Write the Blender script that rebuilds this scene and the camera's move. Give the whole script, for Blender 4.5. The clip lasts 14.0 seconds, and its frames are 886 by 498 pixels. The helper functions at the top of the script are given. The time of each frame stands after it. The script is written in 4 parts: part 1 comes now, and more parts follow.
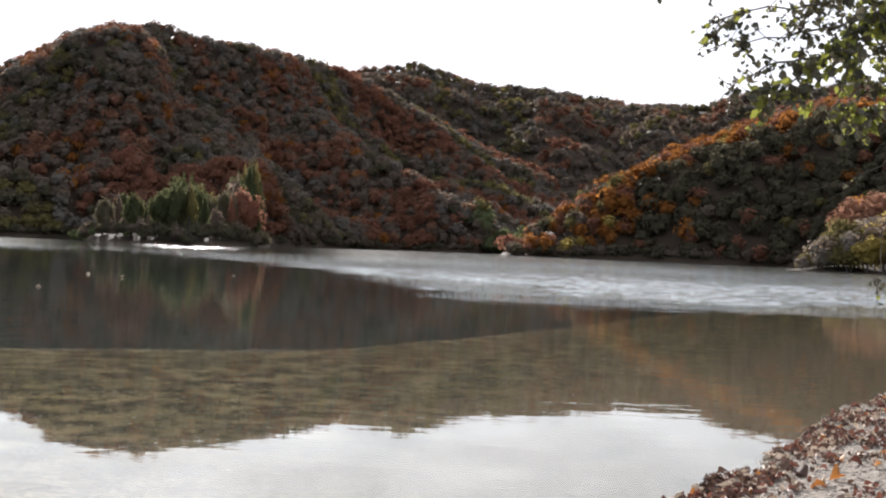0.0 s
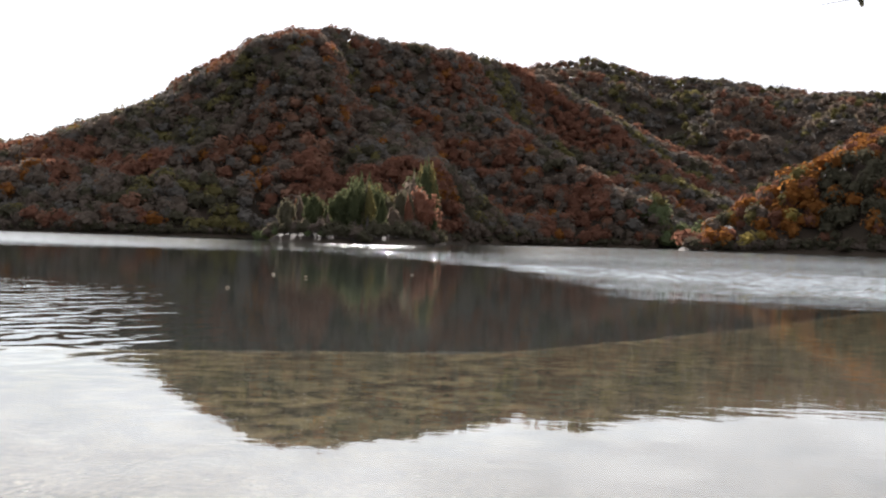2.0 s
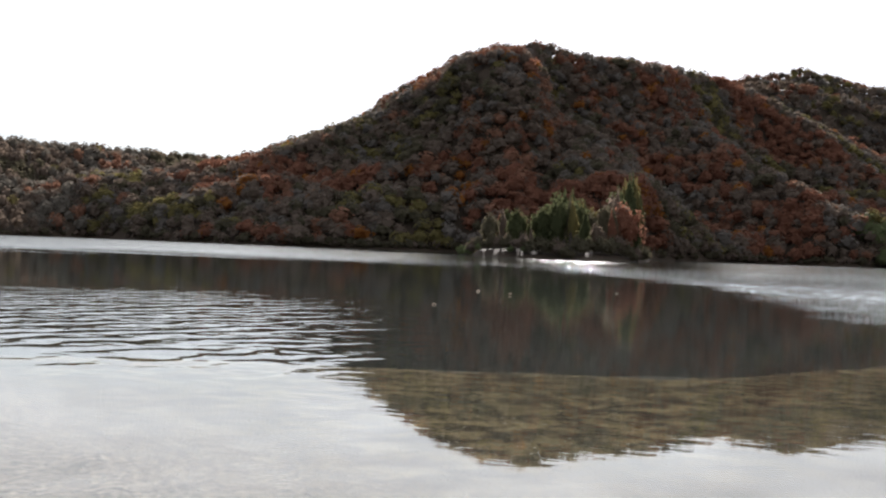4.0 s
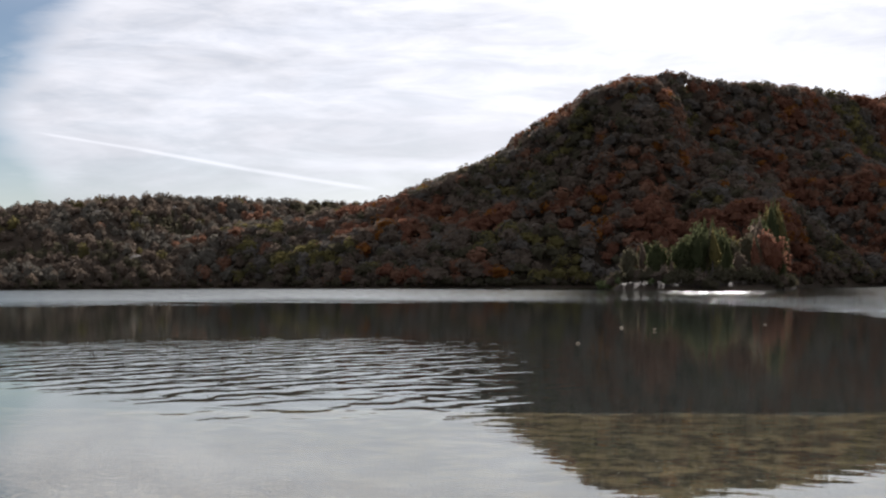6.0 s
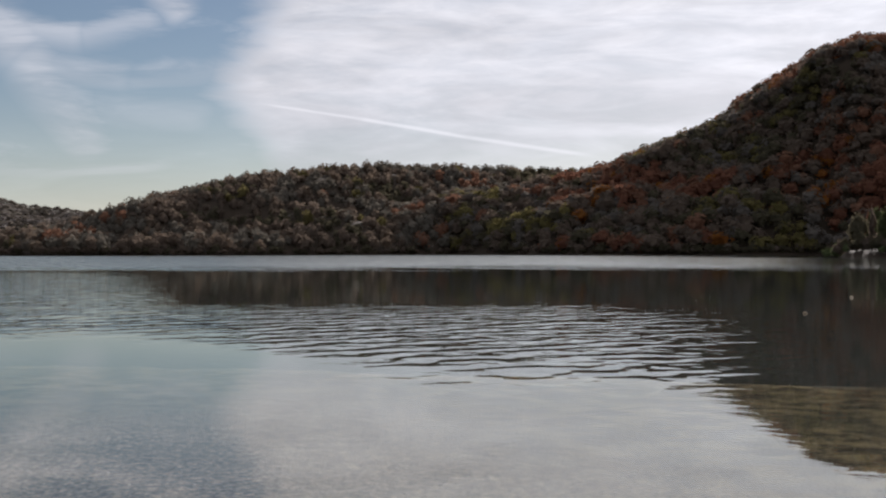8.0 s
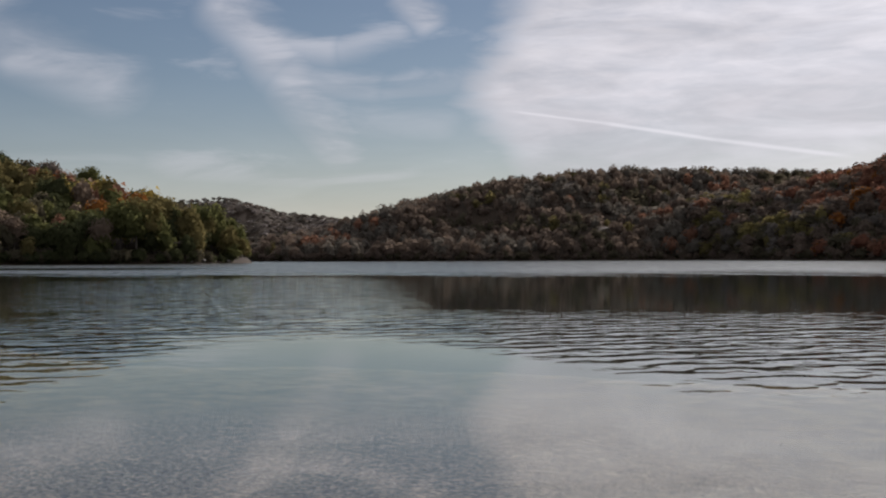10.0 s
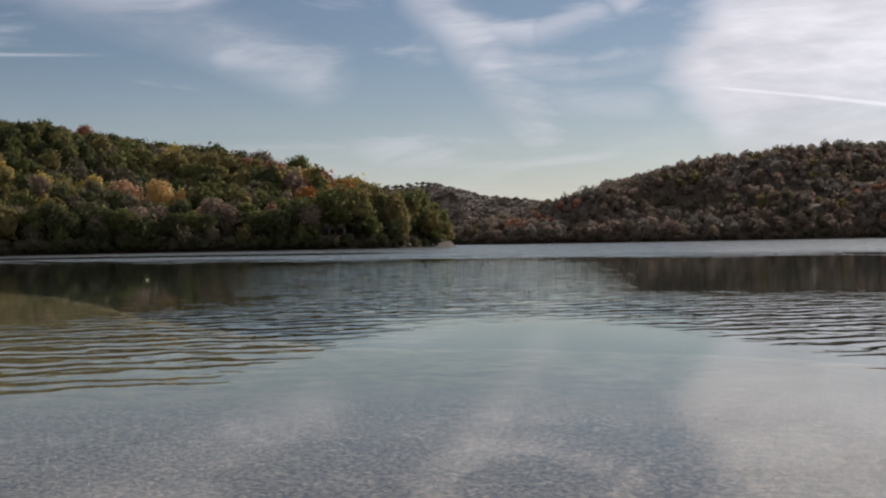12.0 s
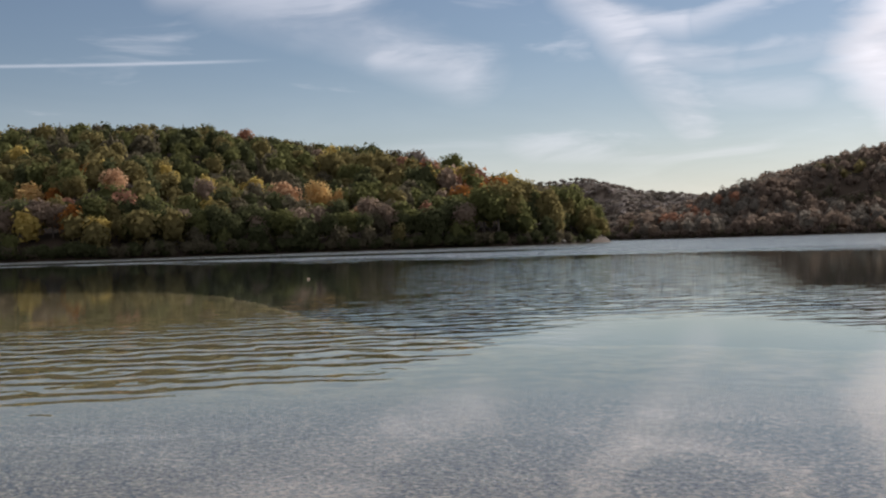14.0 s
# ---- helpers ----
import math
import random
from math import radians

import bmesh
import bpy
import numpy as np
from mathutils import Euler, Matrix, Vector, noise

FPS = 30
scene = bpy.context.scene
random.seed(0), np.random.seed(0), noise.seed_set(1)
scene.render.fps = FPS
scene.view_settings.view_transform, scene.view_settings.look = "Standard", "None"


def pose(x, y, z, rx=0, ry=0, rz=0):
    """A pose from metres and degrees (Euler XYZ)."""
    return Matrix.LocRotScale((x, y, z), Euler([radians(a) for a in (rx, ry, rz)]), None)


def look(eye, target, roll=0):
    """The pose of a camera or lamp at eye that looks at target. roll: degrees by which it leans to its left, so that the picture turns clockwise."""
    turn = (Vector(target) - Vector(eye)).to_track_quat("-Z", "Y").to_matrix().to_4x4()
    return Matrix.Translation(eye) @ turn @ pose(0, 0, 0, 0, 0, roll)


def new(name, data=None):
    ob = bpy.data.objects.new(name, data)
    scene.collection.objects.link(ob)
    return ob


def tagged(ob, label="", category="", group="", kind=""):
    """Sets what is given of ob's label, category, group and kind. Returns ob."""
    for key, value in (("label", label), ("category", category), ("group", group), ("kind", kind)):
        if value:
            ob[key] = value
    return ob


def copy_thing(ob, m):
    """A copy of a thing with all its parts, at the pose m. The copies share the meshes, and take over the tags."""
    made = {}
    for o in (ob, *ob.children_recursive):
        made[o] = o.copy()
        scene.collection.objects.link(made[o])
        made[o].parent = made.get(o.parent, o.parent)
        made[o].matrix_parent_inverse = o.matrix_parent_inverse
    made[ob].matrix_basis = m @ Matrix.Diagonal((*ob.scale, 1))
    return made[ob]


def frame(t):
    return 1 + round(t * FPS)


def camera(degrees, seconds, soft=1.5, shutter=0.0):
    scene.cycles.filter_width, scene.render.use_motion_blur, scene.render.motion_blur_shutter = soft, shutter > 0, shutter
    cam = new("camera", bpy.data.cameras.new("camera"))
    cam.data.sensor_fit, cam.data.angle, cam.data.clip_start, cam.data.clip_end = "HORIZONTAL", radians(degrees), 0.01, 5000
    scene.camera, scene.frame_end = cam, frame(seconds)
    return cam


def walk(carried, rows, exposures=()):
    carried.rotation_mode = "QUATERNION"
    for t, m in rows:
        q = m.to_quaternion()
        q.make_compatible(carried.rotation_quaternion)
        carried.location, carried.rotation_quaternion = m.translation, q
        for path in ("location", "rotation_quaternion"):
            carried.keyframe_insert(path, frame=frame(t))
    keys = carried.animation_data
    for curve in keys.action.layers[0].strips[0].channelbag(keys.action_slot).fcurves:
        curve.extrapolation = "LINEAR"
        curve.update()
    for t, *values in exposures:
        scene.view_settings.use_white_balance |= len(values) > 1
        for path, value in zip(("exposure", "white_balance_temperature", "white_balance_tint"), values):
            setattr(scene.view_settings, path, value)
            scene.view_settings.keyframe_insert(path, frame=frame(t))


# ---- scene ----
EYE_LEVEL = 1.6
cam = camera(40.0, 14.0, soft=2.1)
PATH = [  # seconds, heading to the left, pitch, roll, height of the eye
    (0.0, 0.00, -0.03, -2.28, 1.42),
    (0.5, 2.49, -0.31, -1.90, 1.44),
    (1.0, 4.75, -0.64, -2.13, 1.46),
    (1.5, 6.29, -0.66, -1.78, 1.475),
    (2.0, 8.22, -0.47, -1.63, 1.49),
    (2.5, 10.69, 0.35, -1.23, 1.51),
    (3.0, 14.34, -0.26, -1.34, 1.53),
    (5.5, 21.15, 1.27, -1.02, 1.645),
    (6.0, 24.25, 1.63, 0.27, 1.655),
    (6.5, 26.40, 1.66, 0.26, 1.66),
    (7.0, 29.47, 1.22, 0.00, 1.665),
    (9.5, 41.84, -0.27, 0.57, 1.67),
    (10.0, 45.91, 0.37, 0.17, 1.67),
    (10.5, 49.54, -0.13, -0.28, 1.67),
    (11.0, 51.33, 0.02, 0.58, 1.67),
    (11.5, 53.39, -0.10, 1.01, 1.67),
    (12.0, 55.41, -0.37, 0.98, 1.67),
    (12.5, 57.77, -0.49, 1.44, 1.67),
    (13.0, 59.61, -0.24, 1.22, 1.67),
    (13.5, 61.78, -0.10, 1.39, 1.67),
    (14.0, 62.66, -0.34, 1.78, 1.67),
]


def arm(heading):
    """The camera is held half a metre in front of a body that turns where it stands."""
    return -0.5 * math.sin(radians(heading)), 0.5 * math.cos(radians(heading)) - 0.5


EXPOSURE = [(t, stops, 6350 if t < 5 else 6300 if t < 9 else 6450, 15 if t < 9 else 18) for t, stops in ((0.0, 1.2), (3.0, 1.13), (5.5, 0.46), (7.0, 0.25), (9.5, 0.0), (10.5, -0.03), (12.0, 0.2), (14.0, 0.5))]
walk(cam, [(t, pose(*arm(w), z, 90 + p, r, w)) for t, w, p, r, z in PATH], EXPOSURE)

# ---- world and sun ----
SUN_BEARING, SUN_HEIGHT = 11.7, 20.0  # degrees to the left of +y, degrees up


def polar(b, r, z=0.0):
    """A place from a bearing (degrees to the left of +y) and a distance."""
    return Vector((-r * math.sin(radians(b)), r * math.cos(radians(b)), z))


class Graph:
    """Short hand for node trees."""

    def __init__(self, tree):
        self.tree, self.nodes = tree, tree.nodes
        self.nodes.clear()

    def node(self, kind, ins=None, operation=None, data_type=None, interpolation_type=None):
        n = self.nodes.new(kind)
        if operation:
            n.operation = operation
        if data_type:
            n.data_type = data_type
        if interpolation_type:
            n.interpolation_type = interpolation_type
        for k, v in (ins or {}).items():
            self.put(n, k, v)
        return n

    def put(self, n, key, v):
        s = n.inputs[key]
        if isinstance(v, bpy.types.NodeSocket):
            self.tree.links.new(v, s)
        elif isinstance(v, bpy.types.Node):
            self.tree.links.new(v.outputs[0], s)
        else:
            s.default_value = v

    def m(self, op, a, b=0.0, c=0.0, clamp=False):
        n = self.node("ShaderNodeMath", {0: a, 1: b, 2: c}, operation=op)
        n.use_clamp = clamp
        return n.outputs[0]

    def step(self, v, lo, hi, to_lo=0.0, to_hi=1.0):
        return self.node("ShaderNodeMapRange", {"Value": v, "From Min": lo, "From Max": hi, "To Min": to_lo, "To Max": to_hi},
                         interpolation_type="SMOOTHSTEP").outputs[0]

    def mix(self, f, a, b):
        n = self.node("ShaderNodeMix", data_type="RGBA")
        for i, v in ((0, f), (6, a), (7, b)):
            if isinstance(v, tuple):
                v = (*v, 1.0)[:4]
            self.put(n, i, v)
        return n.outputs[2]

    def noise(self, vec, scale, detail=3.0, rough=0.55, out=0, distortion=0.0):
        n = self.node("ShaderNodeTexNoise", {"Scale": scale, "Detail": detail, "Roughness": rough, "Distortion": distortion})
        if vec is not None:
            self.put(n, "Vector", vec)
        return n.outputs[out]

    def mapped(self, vec, scale=(1, 1, 1), rot=(0, 0, 0), loc=(0, 0, 0)):
        return self.node("ShaderNodeMapping", {"Vector": vec, "Scale": scale, "Rotation": rot, "Location": loc}).outputs[0]


world = bpy.data.worlds.new("sky")
scene.world = world
world.use_nodes = True
g = Graph(world.node_tree)
sky = g.node("ShaderNodeTexSky")
sky.sky_type, sky.sun_disc = "NISHITA", False
sky.sun_elevation, sky.sun_rotation = radians(SUN_HEIGHT), radians(-SUN_BEARING)
sky.altitude, sky.air_density, sky.dust_density, sky.ozone_density = 600.0, 1.0, 0.35, 1.6
way = g.node("ShaderNodeTexCoord").outputs["Generated"]
xyz = g.node("ShaderNodeSeparateXYZ", {0: way})
X, Y, Z = xyz.outputs
bearing = g.m("DEGREES", g.m("ARCTAN2", g.m("MULTIPLY", X, -1.0), Y))
height = g.m("DEGREES", g.m("ARCSINE", Z))
flat = g.node("ShaderNodeCombineXYZ", {0: bearing, 1: height, 2: 0.0}).outputs[0]
wisp = g.noise(g.mapped(flat, (0.07, 0.31, 1), (0, 0, 0.12)), 1.6, 5.0, 0.6, distortion=0.6)
fine = g.noise(g.mapped(flat, (0.13, 0.62, 1), (0, 0, 0.10)), 1.5, 5.0, 0.62, distortion=0.4)
wobble = g.m("MULTIPLY", g.m("SUBTRACT", wisp, 0.5), 9.0)


def streak(b0, h0, b1, h1, width, soft, weight, wob=1.0):
    """A band of thin cloud along the line from one place of the sky to another."""
    length = math.hypot(b1 - b0, h1 - h0)
    ux, uy = (b1 - b0) / length, (h1 - h0) / length
    along = g.m("ADD", g.m("MULTIPLY", g.m("SUBTRACT", bearing, b0), ux), g.m("MULTIPLY", g.m("SUBTRACT", height, h0), uy))
    across = g.m("ADD", g.m("MULTIPLY", g.m("SUBTRACT", bearing, b0), -uy), g.m("MULTIPLY", g.m("SUBTRACT", height, h0), ux))
    across = g.m("ABSOLUTE", g.m("ADD", across, g.m("MULTIPLY", wobble, 0.25 * wob)))
    body = g.step(across, width + soft, width * 0.3)
    ends = g.m("MULTIPLY", g.step(along, -0.12 * length, 0.15 * length), g.step(along, 1.12 * length, 0.8 * length))
    return g.m("MULTIPLY", g.m("MULTIPLY", body, ends), weight)


ragged = g.m("MULTIPLY", g.m("SUBTRACT", fine, 0.5), 3.0)
edge = g.m("ADD", g.m("ADD", bearing, g.m("MULTIPLY", g.m("ABSOLUTE", g.m("SUBTRACT", height, 7.6)), 0.62)), g.m("ADD", g.m("MULTIPLY", wobble, 0.18), ragged))
# the cloud sheet also runs on unseen behind the camera, as added fill light
sheet = g.m("MULTIPLY", g.step(edge, 46.2, 43.2), g.m("MULTIPLY", g.step(bearing, -120.0, -50.0, 0.85, 1.0), g.step(height, 48.0, 20.0, 0.5, 1.0)))
low = g.m("MAXIMUM", g.step(height, 2.0, 7.5, 0.5, 1.0), g.step(bearing, 34.0, 22.0))
sheet = g.m("MULTIPLY", g.m("MULTIPLY", sheet, low), g.step(fine, 0.25, 0.7, 0.72, 1.0))
cover = g.m("MAXIMUM", sheet, g.m("MULTIPLY", g.step(wisp, 0.5, 0.85), 0.35))
for s in ((56.6, 12.2, 53.0, 8.4, 0.6, 1.5, 0.85), (53.6, 9.2, 49.8, 3.8, 0.55, 1.4, 0.9), (54.3, 9.8, 50.6, 9.5, 0.3, 0.8, 0.7), (51.2, 9.4, 47.2, 10.5, 0.2, 0.7, 0.55),
          (52.8, 8.3, 48.5, 7.9, 0.3, 0.8, 0.7), (49.2, 7.8, 44.0, 8.6, 0.2, 0.7, 0.6), (47.6, 12.6, 46.2, 10.6, 0.6, 1.0, 1.0), (51.0, 6.3, 45.0, 6.0, 0.3, 1.2, 0.4),
          (74.0, 12.0, 66.0, 10.0, 0.6, 1.7, 0.5), (68.5, 10.9, 59.8, 7.2, 0.7, 1.8, 0.62), (66.2, 8.7, 60.6, 8.1, 0.3, 0.9, 0.7), (70.0, 10.0, 62.0, 9.6, 0.3, 1.0, 0.5),
          (76.0, 11.8, 70.0, 11.2, 0.3, 1.0, 0.5), (60.0, 4.2, 46.0, 3.4, 0.4, 1.2, 0.55), (70.0, 4.6, 58.0, 4.0, 0.3, 1.0, 0.3)):
    cover = g.m("MAXIMUM", cover, g.m("MULTIPLY", streak(*s), g.m("ADD", 0.35, g.step(wisp, 0.3, 0.7, -0.1, 0.4))))
trail = 0.0
for s in ((42.6, 6.8, 37.2, 6.05, 0.02, 0.08, 0.4, 0.03), (38.6, 6.25, 32.6, 5.22, 0.03, 0.11, 0.55, 0.03), (33.6, 5.4, 27.4, 4.42, 0.03, 0.13, 0.5, 0.03), (86.0, 8.2, 71.6, 8.62, 0.02, 0.1, 0.2, 0.03),
          (31.0, 5.75, 23.0, 5.55, 0.10, 0.4, 0.3, 0.3), (37.0, 8.3, 29.0, 10.8, 0.05, 0.4, 0.15, 0.3)):
    trail = g.m("MAXIMUM", trail, streak(*s))
# unseen cloud above the view, added to whiten what the near water mirrors
cover = g.m("MAXIMUM", cover, g.step(height, 11.0, 18.0, 0.0, 0.62))
haze = g.step(height, 9.0, -1.5, 0.02, 0.36)
cover = g.m("MAXIMUM", cover, haze)
sun_way = polar(SUN_BEARING, math.cos(radians(SUN_HEIGHT)), math.sin(radians(SUN_HEIGHT)))
near_sun = g.node("ShaderNodeVectorMath", {0: way, 1: sun_way}, operation="DOT_PRODUCT").outputs["Value"]
near_sun = g.m("MAXIMUM", near_sun, 0.0)
glow = g.m("ADD", g.m("MULTIPLY", g.m("POWER", near_sun, 14.0), 2.6), g.m("MULTIPLY", g.m("POWER", near_sun, 90.0), 3.0))
cloud = g.m("MULTIPLY", g.m("ADD", 7.0, glow), g.m("MULTIPLY", g.step(fine, 0.28, 0.72, 0.96, 1.04), g.step(wisp, 0.3, 0.7, 0.88, 1.12)))
cloud_colour = g.node("ShaderNodeVectorMath", {0: (0.965, 0.985, 1.01), 3: cloud}, operation="SCALE").outputs[0]
blue = g.node("ShaderNodeVectorMath", {0: sky.outputs[0], 3: 0.56}, operation="SCALE").outputs[0]
back = g.node("ShaderNodeBackground", {"Color": g.mix(trail, g.mix(cover, blue, cloud_colour), (9.6, 9.8, 10.0)), "Strength": 0.09})
g.node("ShaderNodeOutputWorld", {"Surface": back})

sun_data = bpy.data.lights.new("sun", "SUN")
sun_data.energy, sun_data.angle, sun_data.color = 4.4, radians(0.6), (1.0, 0.94, 0.86)
sun = new("sun", sun_data)
sun.matrix_basis = look((0, 0, 0), -sun_way)


# ---- materials ----
def material(name):
    mat = bpy.data.materials.new(name)
    mat.use_nodes = True
    return mat, Graph(mat.node_tree)


def foliage(name, low, high, through_light=0.46):
    """Leaf clumps: every clump takes its own tone between two colours, with some light shining through."""
    mat, g = material(name)
    geo = g.node("ShaderNodeNewGeometry")
    tone = g.mix(g.step(geo.outputs["Random Per Island"], 0.0, 1.0, 0.25, 0.75), low, high)
    where = g.node("ShaderNodeTexCoord").outputs["Object"]
    patch = g.noise(where, 0.9, 4.0, 0.7)
    tone = g.mix(g.step(patch, 0.3, 0.75, 0.0, 0.45), tone, tuple(c * 0.6 for c in low))
    body = g.node("ShaderNodeBsdfPrincipled", {"Base Color": tone, "Roughness": 0.95, "Specular IOR Level": 0.0})
    lit = g.node("ShaderNodeBsdfTranslucent", {"Color": g.mix(0.3, tone, tuple(min(1.9 * c, 0.8) for c in high))})
    both = g.node("ShaderNodeMixShader", {0: through_light, 1: body, 2: lit})
    g.node("ShaderNodeOutputMaterial", {"Surface": both})
    return mat


LEAF = {
    "green": foliage("leaves_green", (0.077, 0.085, 0.034), (0.148, 0.151, 0.059)),
    "dark": foliage("leaves_dark_green", (0.049, 0.056, 0.027), (0.090, 0.097, 0.047)),
    "olive": foliage("leaves_olive", (0.115, 0.100, 0.043), (0.204, 0.172, 0.073)),
    "yellow": foliage("leaves_yellow", (0.29, 0.22, 0.065), (0.44, 0.34, 0.11)),
    "orange": foliage("leaves_orange", (0.205, 0.085, 0.025), (0.34, 0.150, 0.043)),
    "russet": foliage("leaves_russet", (0.185, 0.098, 0.066), (0.3, 0.165, 0.108)),
    "brown": foliage("leaves_brown", (0.15, 0.115, 0.086), (0.24, 0.185, 0.138)),
    "peach": foliage("leaves_peach", (0.38, 0.24, 0.10), (0.54, 0.35, 0.15)),
    "pink": foliage("leaves_pinkish", (0.34, 0.21, 0.12), (0.48, 0.30, 0.18)),
    # dull and bare are pale and greyed to paint haze onto distant hills
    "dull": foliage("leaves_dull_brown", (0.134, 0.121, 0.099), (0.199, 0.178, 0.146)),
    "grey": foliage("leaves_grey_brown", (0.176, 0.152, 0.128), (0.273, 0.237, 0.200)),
    "bare": foliage("leaves_haze_grey", (0.247, 0.224, 0.208), (0.364, 0.328, 0.305)),
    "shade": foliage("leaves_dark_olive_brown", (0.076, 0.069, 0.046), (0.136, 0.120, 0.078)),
    "umber": foliage("leaves_umber", (0.122, 0.095, 0.074), (0.211, 0.165, 0.129)),
    "rust": foliage("leaves_rust", (0.153, 0.073, 0.049), (0.260, 0.125, 0.081)),
    "ash": foliage("leaves_ash_brown", (0.122, 0.109, 0.095), (0.195, 0.174, 0.150)),
    "moss": foliage("leaves_moss", (0.117, 0.104, 0.044), (0.215, 0.182, 0.075)),
    "flame": foliage("leaves_flame", (0.182, 0.073, 0.022), (0.319, 0.138, 0.040)),
    "reed": foliage("reed_green", (0.10, 0.125, 0.06), (0.18, 0.205, 0.10)),
}


def bark_material():
    mat, g = material("bark")
    where = g.node("ShaderNodeTexCoord").outputs["Object"]
    n = g.noise(g.mapped(where, (1, 1, 0.25)), 14.0, 6.0, 0.65)
    tone = g.mix(n, (0.035, 0.028, 0.022), (0.15, 0.125, 0.10))
    bump = g.node("ShaderNodeBump", {"Height": n, "Strength": 0.6, "Distance": 0.02})
    body = g.node("ShaderNodeBsdfPrincipled", {"Base Color": tone, "Roughness": 0.85, "Normal": bump})
    g.node("ShaderNodeOutputMaterial", {"Surface": body})
    return mat


def ground_material():
    """Forest soil above, gravel at the water's edge, pale lime mud on the shelf, and below it a near-black bed that
    paints in the light lost in deep water.
    """
    mat, g = material("ground")
    where = g.node("ShaderNodeNewGeometry").outputs["Position"]
    z = g.node("ShaderNodeSeparateXYZ", {0: where}).outputs[2]
    grain = g.noise(where, 32.0, 5.0, 0.7)
    mid = g.noise(where, 2.6, 7.0, 0.72, distortion=0.5)
    wide = g.noise(where, 0.55, 4.0, 0.6)
    cell = g.node("ShaderNodeTexVoronoi", {"Vector": where, "Scale": 24.0, "Randomness": 1.0})
    stones = g.mix(cell.outputs["Color"], (0.045, 0.04, 0.032), (0.36, 0.315, 0.26))
    gravel = g.mix(g.step(grain, 0.35, 0.7, 0.0, 0.6), stones, (0.19, 0.165, 0.135))
    shade = g.noise(where, 19.0, 6.0, 0.75)
    slab = g.node("ShaderNodeTexVoronoi", {"Vector": where, "Scale": 17.0, "Randomness": 1.0})
    pebbly = g.mix(g.step(shade, 0.42, 0.58), (0.034, 0.026, 0.018), g.mix(slab.outputs["Color"], (0.11, 0.088, 0.062), (0.33, 0.27, 0.20)))
    mud = g.mix(g.step(mid, 0.42, 0.62), (0.021, 0.017, 0.0085), (0.150, 0.117, 0.060))
    mud = g.mix(g.step(wide, 0.4, 0.7, 0.0, 0.5), mud, (0.045, 0.045, 0.024))
    lime = g.mix(g.step(mid, 0.42, 0.62), (0.115, 0.096, 0.052), (0.20, 0.168, 0.094))
    unlit_bed = g.mix(mid, (0.010, 0.013, 0.012), (0.02, 0.024, 0.02))
    soil = g.mix(mid, (0.022, 0.017, 0.012), (0.065, 0.046, 0.03))
    xy = g.node("ShaderNodeSeparateXYZ", {0: where})
    along = g.m("ADD", g.m("MULTIPLY", xy.outputs[0], 0.479), g.m("MULTIPLY", xy.outputs[1], 0.878))
    tone = g.mix(g.step(z, -0.92, -0.74), unlit_bed, g.mix(g.step(along, 3.0, -5.0), mud, lime))
    wet = g.mix(0.86, gravel, (0.066, 0.045, 0.022))
    shoal = g.m("ADD", z, g.m("MULTIPLY", g.m("SUBTRACT", mid, 0.5), 0.2))
    tone = g.mix(g.step(shoal, -0.3, -0.1), tone, wet)
    out = g.m("SUBTRACT", g.m("ADD", g.m("MULTIPLY", xy.outputs[0], -0.878), g.m("MULTIPLY", xy.outputs[1], 0.479)), 2.10)
    bar = g.m("MULTIPLY", g.step(g.m("ADD", along, g.m("MULTIPLY", wide, 2.0)), 8.5, 5.0), g.step(g.m("ADD", out, g.m("MULTIPLY", mid, 2.5)), 15.5, 11.5))
    tone = g.mix(bar, tone, g.mix(0.1, pebbly, (0.085, 0.075, 0.062)))
    tone = g.mix(g.step(z, 0.0, 0.035), tone, gravel)
    far = g.node("ShaderNodeVectorMath", {0: where}, operation="LENGTH").outputs["Value"]
    wood = g.m("MAXIMUM", g.step(z, 0.9, 1.8), g.m("MULTIPLY", g.step(far, 60.0, 90.0), g.step(z, -0.1, 0.1)))
    tone = g.mix(wood, tone, soil)
    bump = g.node("ShaderNodeBump", {"Height": g.m("ADD", cell.outputs["Distance"], grain), "Strength": 0.7, "Distance": 0.02})
    body = g.node("ShaderNodeBsdfPrincipled", {"Base Color": tone, "Roughness": 0.9, "Specular IOR Level": 0.2, "Normal": bump})
    g.node("ShaderNodeOutputMaterial", {"Surface": body})
    return mat


